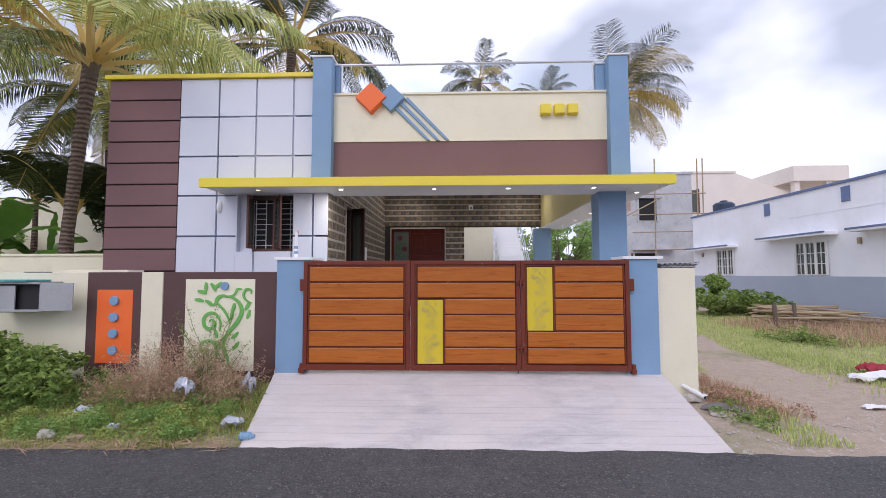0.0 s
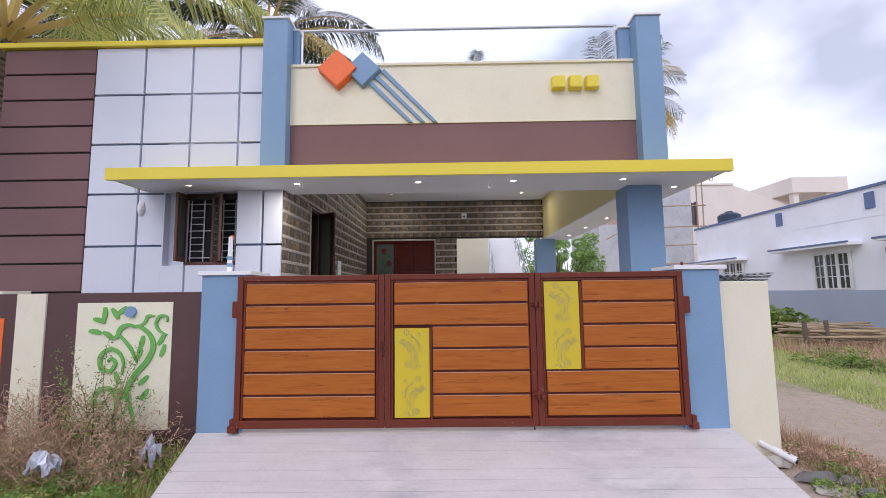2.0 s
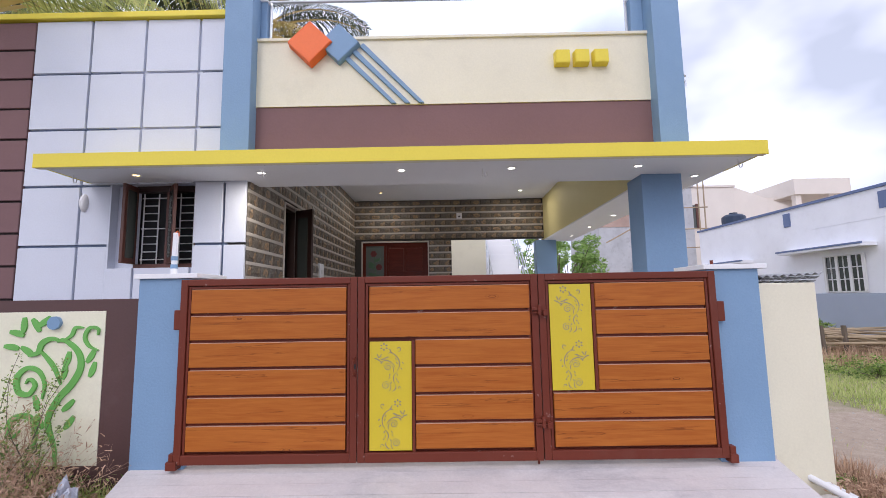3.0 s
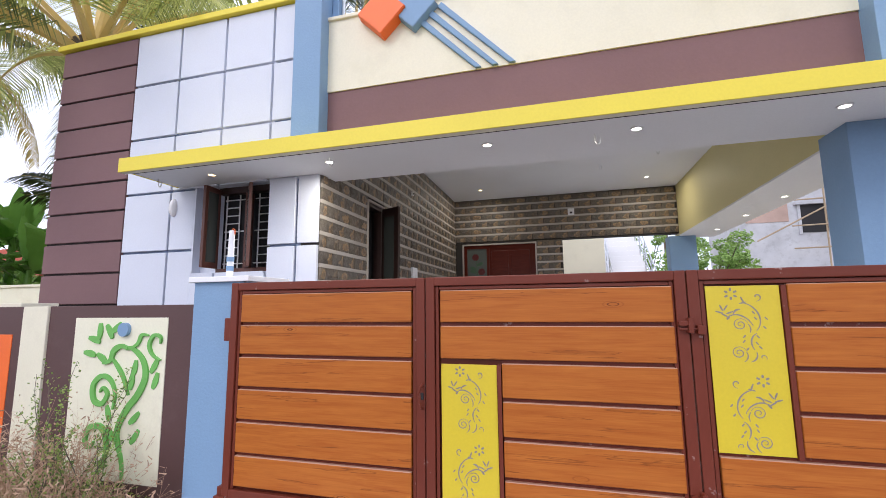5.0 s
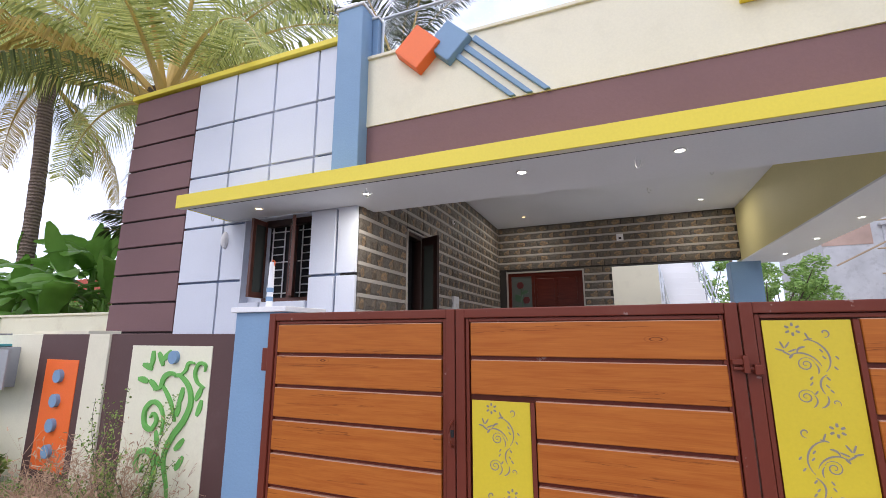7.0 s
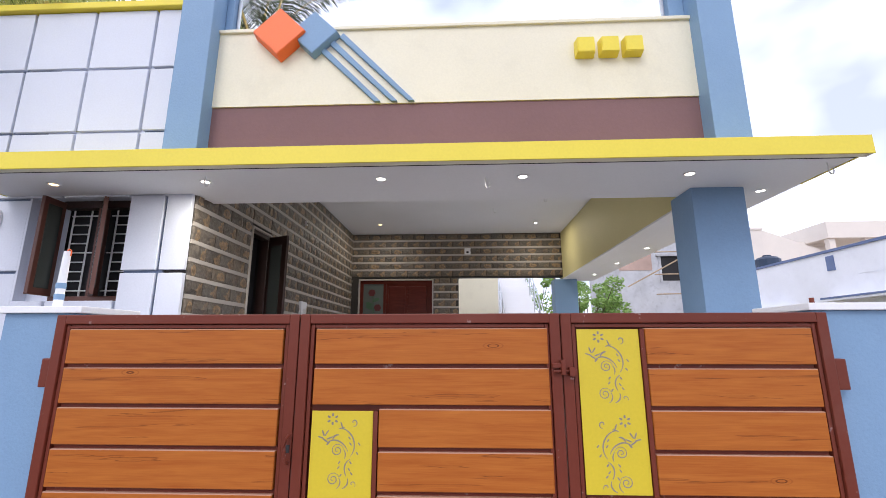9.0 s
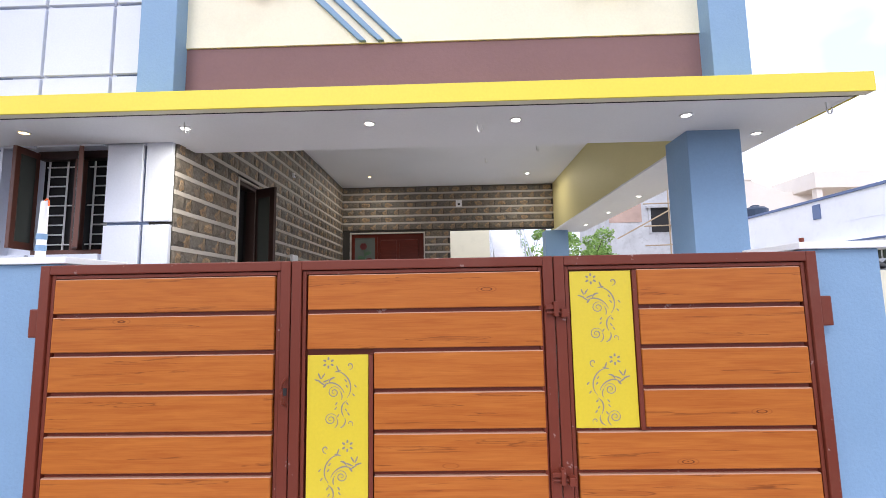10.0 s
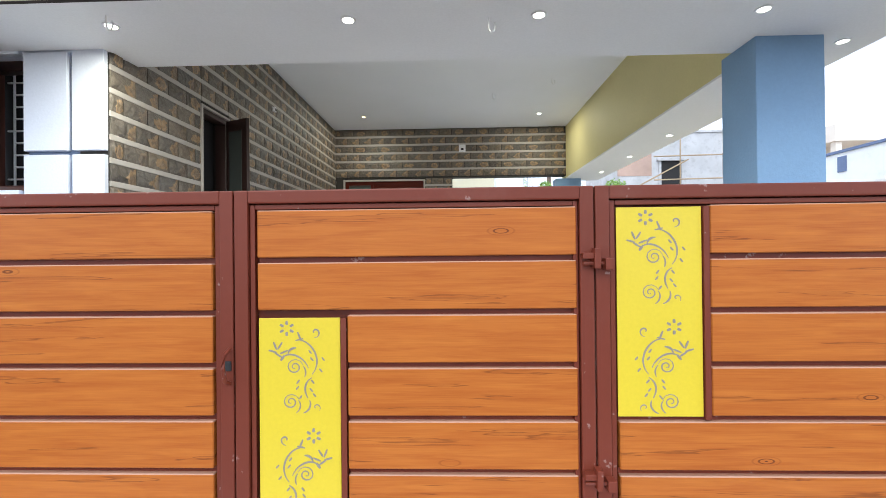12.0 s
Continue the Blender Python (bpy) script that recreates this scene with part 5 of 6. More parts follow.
def palm(at, top, seed, length=3.6, fronds=26, material=None, dry=0.15, radius=0.17, leaflet=0.62, label="tall coconut palm with drooping green fronds", low=1.0, sag=0.0, bow=None, wind=0.0):
    rnd = random.Random(seed)
    ob = thing("coconut_palm", at, label, "palm tree", "coconut palms")
    a, b = Vector(at), Vector(top)
    n = max(12, int((b - a).length / 0.14))
    pts, radii = [], []
    bend = Vector((rnd.uniform(-.25, .25), rnd.uniform(-.25, .25), 0))
    bend = Vector(bow) if bow else bend
    for i in range(n + 1):
        t = i / n
        pts.append(a.lerp(b, t) + bend * math.sin(math.pi * t))
        radii.append(radius * (1.35 - 0.45 * min(1, t * 2.5)) * rnd.uniform(0.96, 1.05) * (1.0 if t < 0.93 else 1.15))
    part("trunk", tube(pts, radii, 14), M_trunk, ob)
    bm = bmesh.new()
    for i in range(14):          # fibrous sheaths at the crown's foot
        t = 2 * math.pi * i / 14
        d = Vector((math.cos(t), math.sin(t), 0.9))
        tube([b - Vector((0, 0, 0.25)), b + d * 0.14, b + d * 0.32], [0.07, 0.06, 0.03], 5, bm)
    part("crown_sheath", bm, M_bark, ob, "brown fibrous sheath")
    kinds = []
    for e, dr, hg in ((1.25, 1.1, 0.25), (0.85, 1.45, 0.4), (0.40, 1.5, 0.6), (-0.05, 1.25, 0.8), (-0.55, 0.85, 0.9)):
        # on sagging palms the lowest fronds take a darker green
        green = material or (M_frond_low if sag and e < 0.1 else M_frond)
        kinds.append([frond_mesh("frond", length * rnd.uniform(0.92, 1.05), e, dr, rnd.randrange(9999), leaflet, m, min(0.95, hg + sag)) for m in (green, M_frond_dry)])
    for i in range(fronds):
        k = min(4, int(i / fronds * 4.4 * low + rnd.uniform(0, 0.7)))
        me = kinds[k][1 if rnd.random() < dry * (0.4 + k * 0.5) else 0]
        f = new("frond", me)
        turn = (i * 137.5 + rnd.uniform(-10, 10) + 180) % 360 - 180
        f.matrix_basis = pose(b.x, b.y, b.z + 0.15 - 0.05 * k, rnd.uniform(-18, 18), 0, turn * (1 - wind)) @ Matrix.Translation((0.08, 0, 0))
        attach(f, ob)
    return ob


palm((-8.5, 9.05, 0.0), (-7.4, 8.4, 5.9), 3, 4.4, 24, None, 0.12, 0.135, 0.78, "coconut palm beside the house, fronds yellowing", 0.7, 0.28, (-0.5, 0.5, 0))
palm((-13.7, 9.4, 0.0), (-14.2, 9.5, 8.8), 8, 3.9, 20, None, 0.12, 0.19, 0.66, "tall coconut palm with a straight grey trunk", 0.9, 0.15)
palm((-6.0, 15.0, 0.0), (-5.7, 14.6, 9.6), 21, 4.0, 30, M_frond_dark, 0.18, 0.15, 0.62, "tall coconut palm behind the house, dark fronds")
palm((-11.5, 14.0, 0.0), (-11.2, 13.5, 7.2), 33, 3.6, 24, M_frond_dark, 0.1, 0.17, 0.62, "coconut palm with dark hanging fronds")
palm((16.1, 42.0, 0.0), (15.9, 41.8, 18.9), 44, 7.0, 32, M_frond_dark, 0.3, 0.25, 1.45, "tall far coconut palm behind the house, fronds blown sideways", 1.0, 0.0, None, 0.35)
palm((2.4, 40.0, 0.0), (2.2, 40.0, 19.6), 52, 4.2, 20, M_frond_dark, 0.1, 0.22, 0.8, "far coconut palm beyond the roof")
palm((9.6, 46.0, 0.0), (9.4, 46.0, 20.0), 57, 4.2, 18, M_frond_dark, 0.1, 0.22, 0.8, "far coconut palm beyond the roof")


def areca(at, seed, n=9, length=2.2):
    rnd = random.Random(seed)
    ob = thing("feather_palm", at, "young palm with arching dark fronds", "palm tree")
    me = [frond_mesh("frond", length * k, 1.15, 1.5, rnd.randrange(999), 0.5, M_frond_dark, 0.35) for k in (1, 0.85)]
    part("stem", tube([at, (at[0], at[1], at[2] + 1.6)], [0.09, 0.06], 8), M_trunk, ob)
    for i in range(n):
        f = new("frond", me[i % 2])
        f.matrix_basis = pose(at[0], at[1], at[2] + 1.55, rnd.uniform(-15, 15), 0, i * 137.5)
        attach(f, ob)


areca((-10.2, 11.2, 1.6), 5, 11, 2.6)
areca((-7.6, 12.5, 1.2), 6, 11, 2.8)
areca((-13.5, 13.5, 2.4), 7, 10, 2.6)


def banana_leaf_mesh(length, width, elev, droop, seed):
    rnd = random.Random(seed)
    n, w = 16, 3
    pts, p = [], Vector((0, 0, 0))
    for i in range(n + 1):
        ang = elev - droop * (i / n) ** 1.3
        pts.append((p.copy(), ang))
        p = p + Vector((math.cos(ang), 0, math.sin(ang))) * (length / n)
    vs, fs = [], []
    for i, (q, ang) in enumerate(pts):
        t = i / n
        half = width * 0.5 * max(0.04, math.sin(math.pi * min(1, max(0, (t - 0.12) / 0.90))) ** 0.6 if t > 0.12 else 0.04)
        up = Vector((-math.sin(ang), 0, math.cos(ang)))
        for s in range(-w, w + 1):
            u = s / w
            ripple = 0.02 * math.sin(i * 2.3 + s) * abs(u) + rnd.uniform(-0.012, 0.012) * abs(u)
            notch = 1 - (0.12 * rnd.random() if abs(s) == w else 0)
            vs.append(tuple(q + Vector((0, u * half * notch, 0)) + up * (0.28 * abs(u) * half - 0.35 * u * u * half + ripple)))
    k = 2 * w + 1
    for i in range(n):
        for s in range(k - 1):
            a = i * k + s
            fs.append((a, a + 1, a + k + 1, a + k))
    me = bpy.data.meshes.new("leaf")
    me.from_pydata(vs, [], fs)
    me.materials.append(M_banana)
    me.polygons.foreach_set("use_smooth", [True] * len(fs))
    return me


BANANA = [banana_leaf_mesh(1.9, 0.55, 1.2, 1.6, 1), banana_leaf_mesh(1.7, 0.50, 0.8, 1.5, 2), banana_leaf_mesh(1.5, 0.5, 0.5, 1.3, 3), banana_leaf_mesh(1.3, 0.34, 1.5, 0.15, 4)]


def banana(at, h, seed):
    rnd = random.Random(seed)
    ob = thing("banana_plant", at, "banana plant with broad bright green leaves", "banana plant", "banana plants")
    x, y, z = at
    part("stem", tube([(x, y, z), (x, y, z + h * 0.6), (x, y, z + h)], [0.12, 0.10, 0.06], 10), M_banana, ob)
    for i in range(8):
        f = new("leaf", BANANA[3] if i == 0 else BANANA[rnd.randrange(3)])
        sc = rnd.uniform(0.85, 1.15)
        f.matrix_basis = pose(x, y, z + h - 0.05 * i, rnd.uniform(-25, 25), 0, i * 137.5 + rnd.uniform(-15, 15)) @ Matrix.Scale(sc, 4)
        attach(f, ob)


for x, y, h, s in ((-10.6, 9.7, 2.5, 1), (-11.3, 9.3, 2.8, 2), (-11.9, 10.1, 3.3, 3), (-13.2, 9.3, 2.6, 4), (-12.6, 10.8, 3.2, 5), (-14.2, 9.9, 3.0, 6), (-11.0, 8.8, 2.0, 7), (-14.9, 10.4, 3.2, 8), (-13.6, 11.4, 3.6, 9), (-12.4, 8.8, 2.2, 10), (-10.4, 10.8, 2.0, 11), (-13.9, 8.7, 2.1, 12)):
    banana((x, y, 0.0), h, s)


def leaf_cloud(rnd, blobs, count, size):
    """Small folded leaves scattered in uneven blobs."""
    vs, fs = [], []
    for _ in range(count):
        bx, by, bz, r = rnd.choice(blobs)
        d = Vector((rnd.gauss(0, 1), rnd.gauss(0, 1), rnd.gauss(0, 1))).normalized() * r * rnd.uniform(0.45, 1.05) ** 0.6
        c = Vector((bx, by, bz)) + Vector((d.x, d.y, d.z * 0.8))
        a = Vector((rnd.gauss(0, 1), rnd.gauss(0, 1), rnd.gauss(0, 0.6))).normalized()
        b = a.cross(Vector((rnd.gauss(0, 1), rnd.gauss(0, 1), rnd.gauss(0, 1)))).normalized()
        s = size * rnd.uniform(0.6, 1.3)
        k = len(vs)
        up = a.cross(b) * s * 0.2
        vs += [tuple(c - a * s), tuple(c + b * s * 0.45 + up), tuple(c + a * s), tuple(c - b * s * 0.45 + up)]
        fs += [(k, k + 1, k + 2), (k, k + 2, k + 3)]
    return vs, fs


def shrub(name, at, radius, height, seed, count, size, material, label, category="shrub"):
    rnd = random.Random(seed)
    ob = thing(name, at, label, category)
    blobs = []
    for i in range(24):
        a, r = rnd.uniform(0, 6.28), radius * rnd.uniform(0.1, 1.0)
        blobs.append((at[0] + r * math.cos(a), at[1] + r * math.sin(a), at[2] + height * rnd.uniform(0.1, 1.0) * (1.1 - 0.5 * r / radius), radius * rnd.uniform(0.14, 0.40)))
    bm = bmesh.new()
    for b in blobs:
        tube([(at[0], at[1], at[2] - 0.03), ((at[0] + b[0]) / 2, (at[1] + b[1]) / 2, at[2] + (b[2] - at[2]) * 0.6), b[:3]], [0.012 + 0.02 * radius, 0.008 + 0.01 * radius, 0.004], 5, bm)
    part("branches", bm, M_bark, ob)
    vs, fs = leaf_cloud(rnd, blobs, count, size)
    raw("foliage", vs, fs, material, ob)


def tree(at, height, spread, seed, count, size, label, material=None):
    rnd = random.Random(seed)
    ob = thing("tree", at, label, "tree")
    x, y, z = at
    blobs = []
    for i in range(34):
        a, r = rnd.uniform(0, 6.28), spread * math.sqrt(rnd.random())
        blobs.append((x + r * math.cos(a), y + r * math.sin(a), z + height * rnd.uniform(0.35, 1.0) - 0.25 * r, spread * rnd.uniform(0.14, 0.28)))
    part("trunk", tube([(x, y, z - 0.1), (x + 0.05, y, z + height * 0.3), (x, y, z + height * 0.6)], [0.16, 0.12, 0.06], 10), M_bark, ob)
    bm = bmesh.new()
    for b in blobs:
        tube([(x, y, z + height * 0.28), ((x + b[0]) / 2, (y + b[1]) / 2, z + height * 0.5), b[:3]], [0.05, 0.03, 0.01], 5, bm)
    part("limbs", bm, M_bark, ob)
    vs, fs = leaf_cloud(rnd, blobs, count, size)
    raw("crown", vs, fs, material or M_leaf_far, ob)


tree((4.9, 21.0, 0.0), 4.5, 1.7, 3, 5200, 0.085, "small bright green tree behind the porch")
tree((6.6, 25.0, 0.0), 4.4, 1.5, 4, 3600, 0.09, "small green tree by the side wall")
tree((3.2, 24.0, 0.0), 4.9, 1.3, 5, 3600, 0.085, "green tree behind the staircase")
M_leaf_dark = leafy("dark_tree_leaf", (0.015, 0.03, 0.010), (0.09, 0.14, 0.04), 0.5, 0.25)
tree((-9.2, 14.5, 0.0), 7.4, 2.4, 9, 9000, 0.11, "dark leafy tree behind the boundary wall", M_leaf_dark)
tree((-17.0, 14.0, 0.0), 3.6, 1.8, 10, 4000, 0.11, "leafy tree beyond the boundary wall")
shrub("shrub", (-6.4, 5.3, 0.05), 0.8, 1.0, 1, 6000, 0.046, M_leaf, "green leafy shrub against the cream wall")
shrub("shrub", (-5.3, 5.45, 0.08), 0.65, 0.65, 2, 4500, 0.040, M_leaf, "low green shrub under the orange panel")
shrub("shrub", (-7.4, 5.2, 0.05), 1.0, 1.2, 6, 6500, 0.05, M_leaf, "dense green shrub beside the road")
shrub("shrub", (10.6, 18.0, 0.0), 1.1, 1.5, 3, 5500, 0.075, M_leaf, "dark green shrub beside the white house")
shrub("shrub", (11.9, 17.5, 0.0), 0.9, 0.8, 4, 3500, 0.07, M_leaf, "low green shrub by the log pile")
shrub("shrub", (8.4, 11.0, -0.05), 0.9, 0.22, 5, 3000, 0.035, M_leaf, "low dark green bush in the grass")


def grass(name, count, seed, spot, h, w, material, label):
    """Bent blades scattered over the ground; spot(rnd) gives x, y and a height factor."""
    rnd = random.Random(seed)
    vs, fs = [], []
    for _ in range(count):
        x, y, k = spot(rnd)
        z = ground_height(x, y) - 0.01
        a = rnd.uniform(0, 6.28)
        hh = h * k * rnd.uniform(0.5, 1.2)
        lean = hh * rnd.uniform(0.1, 0.7)
        dx, dy = math.cos(a), math.sin(a)
        px, py = -dy * w, dx * w
        n = len(vs)
        vs += [(x - px, y - py, z), (x + px, y + py, z), (x + dx * lean * 0.4 + px * 0.7, y + dy * lean * 0.4 + py * 0.7, z + hh * 0.6), (x + dx * lean * 0.4 - px * 0.7, y + dy * lean * 0.4 - py * 0.7, z + hh * 0.6), (x + dx * lean, y + dy * lean, z + hh)]
        fs += [(n, n + 1, n + 2, n + 3), (n + 3, n + 2, n + 4)]
    ob = raw(name, vs, fs, material)
    tagged(ob, label, "grass", "", "stuff")


def left_verge(rnd):
    while True:
        x, y = rnd.uniform(-9, -2.15), rnd.uniform(4.28, 6.0)
        g = noise.noise((x * 1.3, y * 1.7, 4))
        if x < -2.15 - 0.36 * (y - 4.3) / 1.67 and rnd.random() < 0.55 + 0.9 * g + 0.2 * (y - 4.4):
            return x, y, (0.22 + 0.42 * (y - 4.3)) * (0.8 + 0.9 * max(0, g))


def path_x(y):
    return 4.3 + 0.16 * (y - 5) if y < 12 else 5.4


def right_field(rnd):
    while True:
        y = 4.5 + 15.5 * rnd.random() ** 1.3
        x = rnd.uniform(3.3, 13.9)
        d = abs(x - path_x(y) - 0.35)
        g = noise.noise((x * 0.45, y * 0.45, 9))
        if y < 7.6:
            ok = g + (0.3 if x > 5.8 else -0.15) > rnd.uniform(0.0, 0.35) or (x < 3.9 and y < 6.6 and rnd.random() < 0.5)
            if 4.0 < x < 6.3 and rnd.random() < 0.9:
                ok = False
        else:
            ok = d > 0.75 + 0.3 * g and (x > path_x(y) or rnd.random() < 0.5)
        if ok:
            return x, y, 0.7 + 0.6 * max(0, noise.noise((x * 0.8, y * 0.8, 1)))


grass("verge_grass", 30000, 1, left_verge, 0.22, 0.006, M_grass, "green grass and weeds along the wall")
grass("field_grass", 90000, 2, right_field, 0.115, 0.007, M_field, "patchy green grass on the open plot")
grass("dry_straw_grass", 5000, 9, left_verge, 0.30, 0.003, M_dry, "dry straw-coloured blades among the weeds")
grass("dry_field_grass", 3500, 5, lambda r: (r.uniform(8.5, 13.8), r.uniform(10, 15), 1.0), 0.34, 0.008, M_dry, "tall straw-coloured grass on the open plot")
grass("dry_verge_grass", 1800, 6, lambda r: (r.gauss(3.62, 0.2), r.gauss(6.1, 0.4), 0.8), 0.21, 0.004, M_dry, "brown dry weeds by the wall's end")


def dry_weeds():
    """A tangle of thin branching dry stems before the mural."""
    rnd = random.Random(12)
    vs, fs = [], []

    def stick(a, b, w):
        d = (b - a).normalized()
        s = d.cross(Vector((rnd.gauss(0, 1), rnd.gauss(0, 1), rnd.gauss(0, 1)))).normalized() * w
        k = len(vs)
        vs.extend([tuple(a - s), tuple(a + s), tuple(b + s * 0.6), tuple(b - s * 0.6)])
        fs.append((k, k + 1, k + 2, k + 3))
    for _ in range(470):
        x = rnd.gauss(-3.55, 0.66)
        if x > -2.55:
            continue
        y = rnd.uniform(5.15, 5.93)
        p = Vector((x, y, ground_height(x, y)))
        d = Vector((rnd.gauss(0, 0.4), rnd.gauss(-0.1, 0.3), 1)).normalized()
        hh = rnd.uniform(0.22, 0.92) * math.exp(-((x + 3.5) / 1.05) ** 2)
        for seg in range(5):
            q = p + d * hh / 5
            stick(p, q, 0.0022)
            for _ in range(3):
                e = (d + Vector((rnd.gauss(0, 0.8), rnd.gauss(0, 0.8), rnd.gauss(0.1, 0.5)))).normalized()
                t = q + e * hh * rnd.uniform(0.08, 0.28)
                stick(q, t, 0.0016)
                stick(t, t + Vector((rnd.gauss(0, 0.02), rnd.gauss(0, 0.02), rnd.gauss(0, 0.02))), 0.005)
            p, d = q, (d + Vector((rnd.gauss(0, 0.3), rnd.gauss(0, 0.3), 0))).normalized()
    tagged(raw("dry_weeds", vs, fs, M_dry), "tangle of brown dry weeds below the mural", "weeds", "", "stuff")


dry_weeds()


def broad_weeds():
    """Low broad-leaved weeds and clover over the verge."""
    rnd = random.Random(41)
    vs, fs = [], []
    for _ in range(1500):
        x, y, k = left_verge(rnd)
        z = ground_height(x, y)
        for _ in range(9):
            c = Vector((x + rnd.gauss(0, 0.05), y + rnd.gauss(0, 0.05), z + rnd.uniform(0.01, 0.10 + 0.16 * k)))
            a = Vector((rnd.gauss(0, 1), rnd.gauss(0, 1), rnd.gauss(0, 0.35))).normalized() * rnd.uniform(0.012, 0.026)
            b = a.cross(Vector((rnd.gauss(0, 0.3), rnd.gauss(0, 0.3), 1))).normalized() * a.length * 0.5
            n = len(vs)
            vs += [tuple(c - a), tuple(c + b), tuple(c + a), tuple(c - b)]
            fs.append((n, n + 1, n + 2, n + 3))
    tagged(raw("broad_weeds", vs, fs, M_leaf), "low broad-leaved green weeds on the verge", "weeds", "", "stuff")
    rnd = random.Random(42)
    vs, fs = [], []
    for _ in range(620):      # dry straw and husks along the asphalt's edge
        x = rnd.uniform(-8, -2.2)
        y = 4.33 - 0.05 * min(3, max(0, abs(x) - 2)) + rnd.gauss(0, 0.07)
        a, ln = rnd.uniform(0, 3.14), rnd.uniform(0.04, 0.16)
        n = len(vs)
        d, e = Vector((math.cos(a), math.sin(a), rnd.uniform(-.1, .1))) * ln, Vector((-math.sin(a), math.cos(a), 0)) * rnd.uniform(0.002, 0.008)
        c = Vector((x, y, 0.012 + 0.02 * rnd.random()))
        vs += [tuple(c - d), tuple(c + e), tuple(c + d), tuple(c - e)]
        fs.append((n, n + 1, n + 2, n + 3))
    tagged(raw("straw", vs, fs, M_dry), "dry straw along the road's edge", "straw", "", "stuff")


broad_weeds()


def low_clumps():
    """Low brown and green leafy clumps beside the ramp and along the path."""
    for seed, mat, count, label in ((51, M_dry, 6500, "brown leafy weed clumps beside the ramp"), (52, M_leaf, 4200, "green leafy weed clumps beside the path")):
        rnd = random.Random(seed)
        blobs = []
        for _ in range(26):
            x, y = (rnd.gauss(3.6, 0.2), rnd.gauss(6.1, 0.4)) if mat is M_dry else (rnd.choice((rnd.gauss(3.35, 0.3), rnd.gauss(6.6, 0.6))), rnd.gauss(5.4, 0.6))
            if y > 4.5 and x > 2.75:
                blobs.append((x, y, ground_height(x, y) + 0.03, rnd.uniform(0.07, 0.17)))
        vs, fs = leaf_cloud(rnd, blobs, count, 0.020)
        tagged(raw("weed_clumps", vs, fs, mat), label, "weeds", "", "stuff")


low_clumps()


def verge_clumps():
    """Mounds of small-leaved weeds, uneven, over the grass below the mural."""
    for seed, mat, count, blob_count, label in ((61, M_leaf_far, 26000, 75, "mounds of small-leaved green weeds on the verge"), (62, M_grass, 9000, 40, "pale green weed tufts on the verge")):
        rnd = random.Random(seed)
        blobs = []
        while len(blobs) < blob_count:
            x, y, k = left_verge(rnd)
            if x > -6.2 and y > 4.5 and x < -2.4 - 0.3 * (y - 4.3):
                r = rnd.uniform(0.07, 0.13) + 0.10 * (y - 4.5) * rnd.random()
                blobs.append((x, y, ground_height(x, y) + r * rnd.uniform(0.4, 0.9), r))
        vs, fs = leaf_cloud(rnd, blobs, count, 0.017)
        tagged(raw("verge_weeds", vs, fs, mat), label, "weeds", "", "stuff")


verge_clumps()


def thorn_bush():
    """Long thin shoots with tiny leaves that rise before the mural."""
    rnd = random.Random(31)
    ob = thing("thorn_bush", (-3.15, 5.62, 0.1), "sparse shrub with thin shoots and tiny leaves", "shrub")
    bm = bmesh.new()
    vs, fs = [], []
    for i in range(20):
        p = Vector((-3.15 + rnd.gauss(0, 0.12), 5.62 + rnd.gauss(0, 0.08), 0.1))
        d = Vector((rnd.gauss(-0.10, 0.30), rnd.gauss(-0.02, 0.15), 1)).normalized()
        ln = rnd.uniform(0.55, 1.35)
        pts = [p.copy()]
        for s in range(9):
            p = p + d * ln / 9
            if p.y > 5.95:
                p.y = 5.95
            d = (d + Vector((rnd.gauss(0, 0.14), rnd.gauss(0, 0.1), -0.03))).normalized()
            pts.append(p.copy())
            for _ in range(15):
                c = p - d * rnd.random() * ln / 9 + Vector((rnd.gauss(0, 0.018), rnd.gauss(0, 0.018), rnd.gauss(0, 0.018)))
                a = Vector((rnd.gauss(0, 1), rnd.gauss(0, 1), rnd.gauss(0, 1))).normalized() * 0.012
                b = a.cross(Vector((rnd.gauss(0, 1), rnd.gauss(0, 1), rnd.gauss(0, 1)))).normalized() * 0.007
                k = len(vs)
                vs += [tuple(c - a), tuple(c + b), tuple(c + a), tuple(c - b)]
                fs.append((k, k + 1, k + 2, k + 3))
        tube(pts, [0.005 - 0.0004 * j for j in range(10)], 4, bm)
    part("twig", bm, M_bark, ob)
    raw("leaves", vs, fs, M_leaf, ob)


thorn_bush()


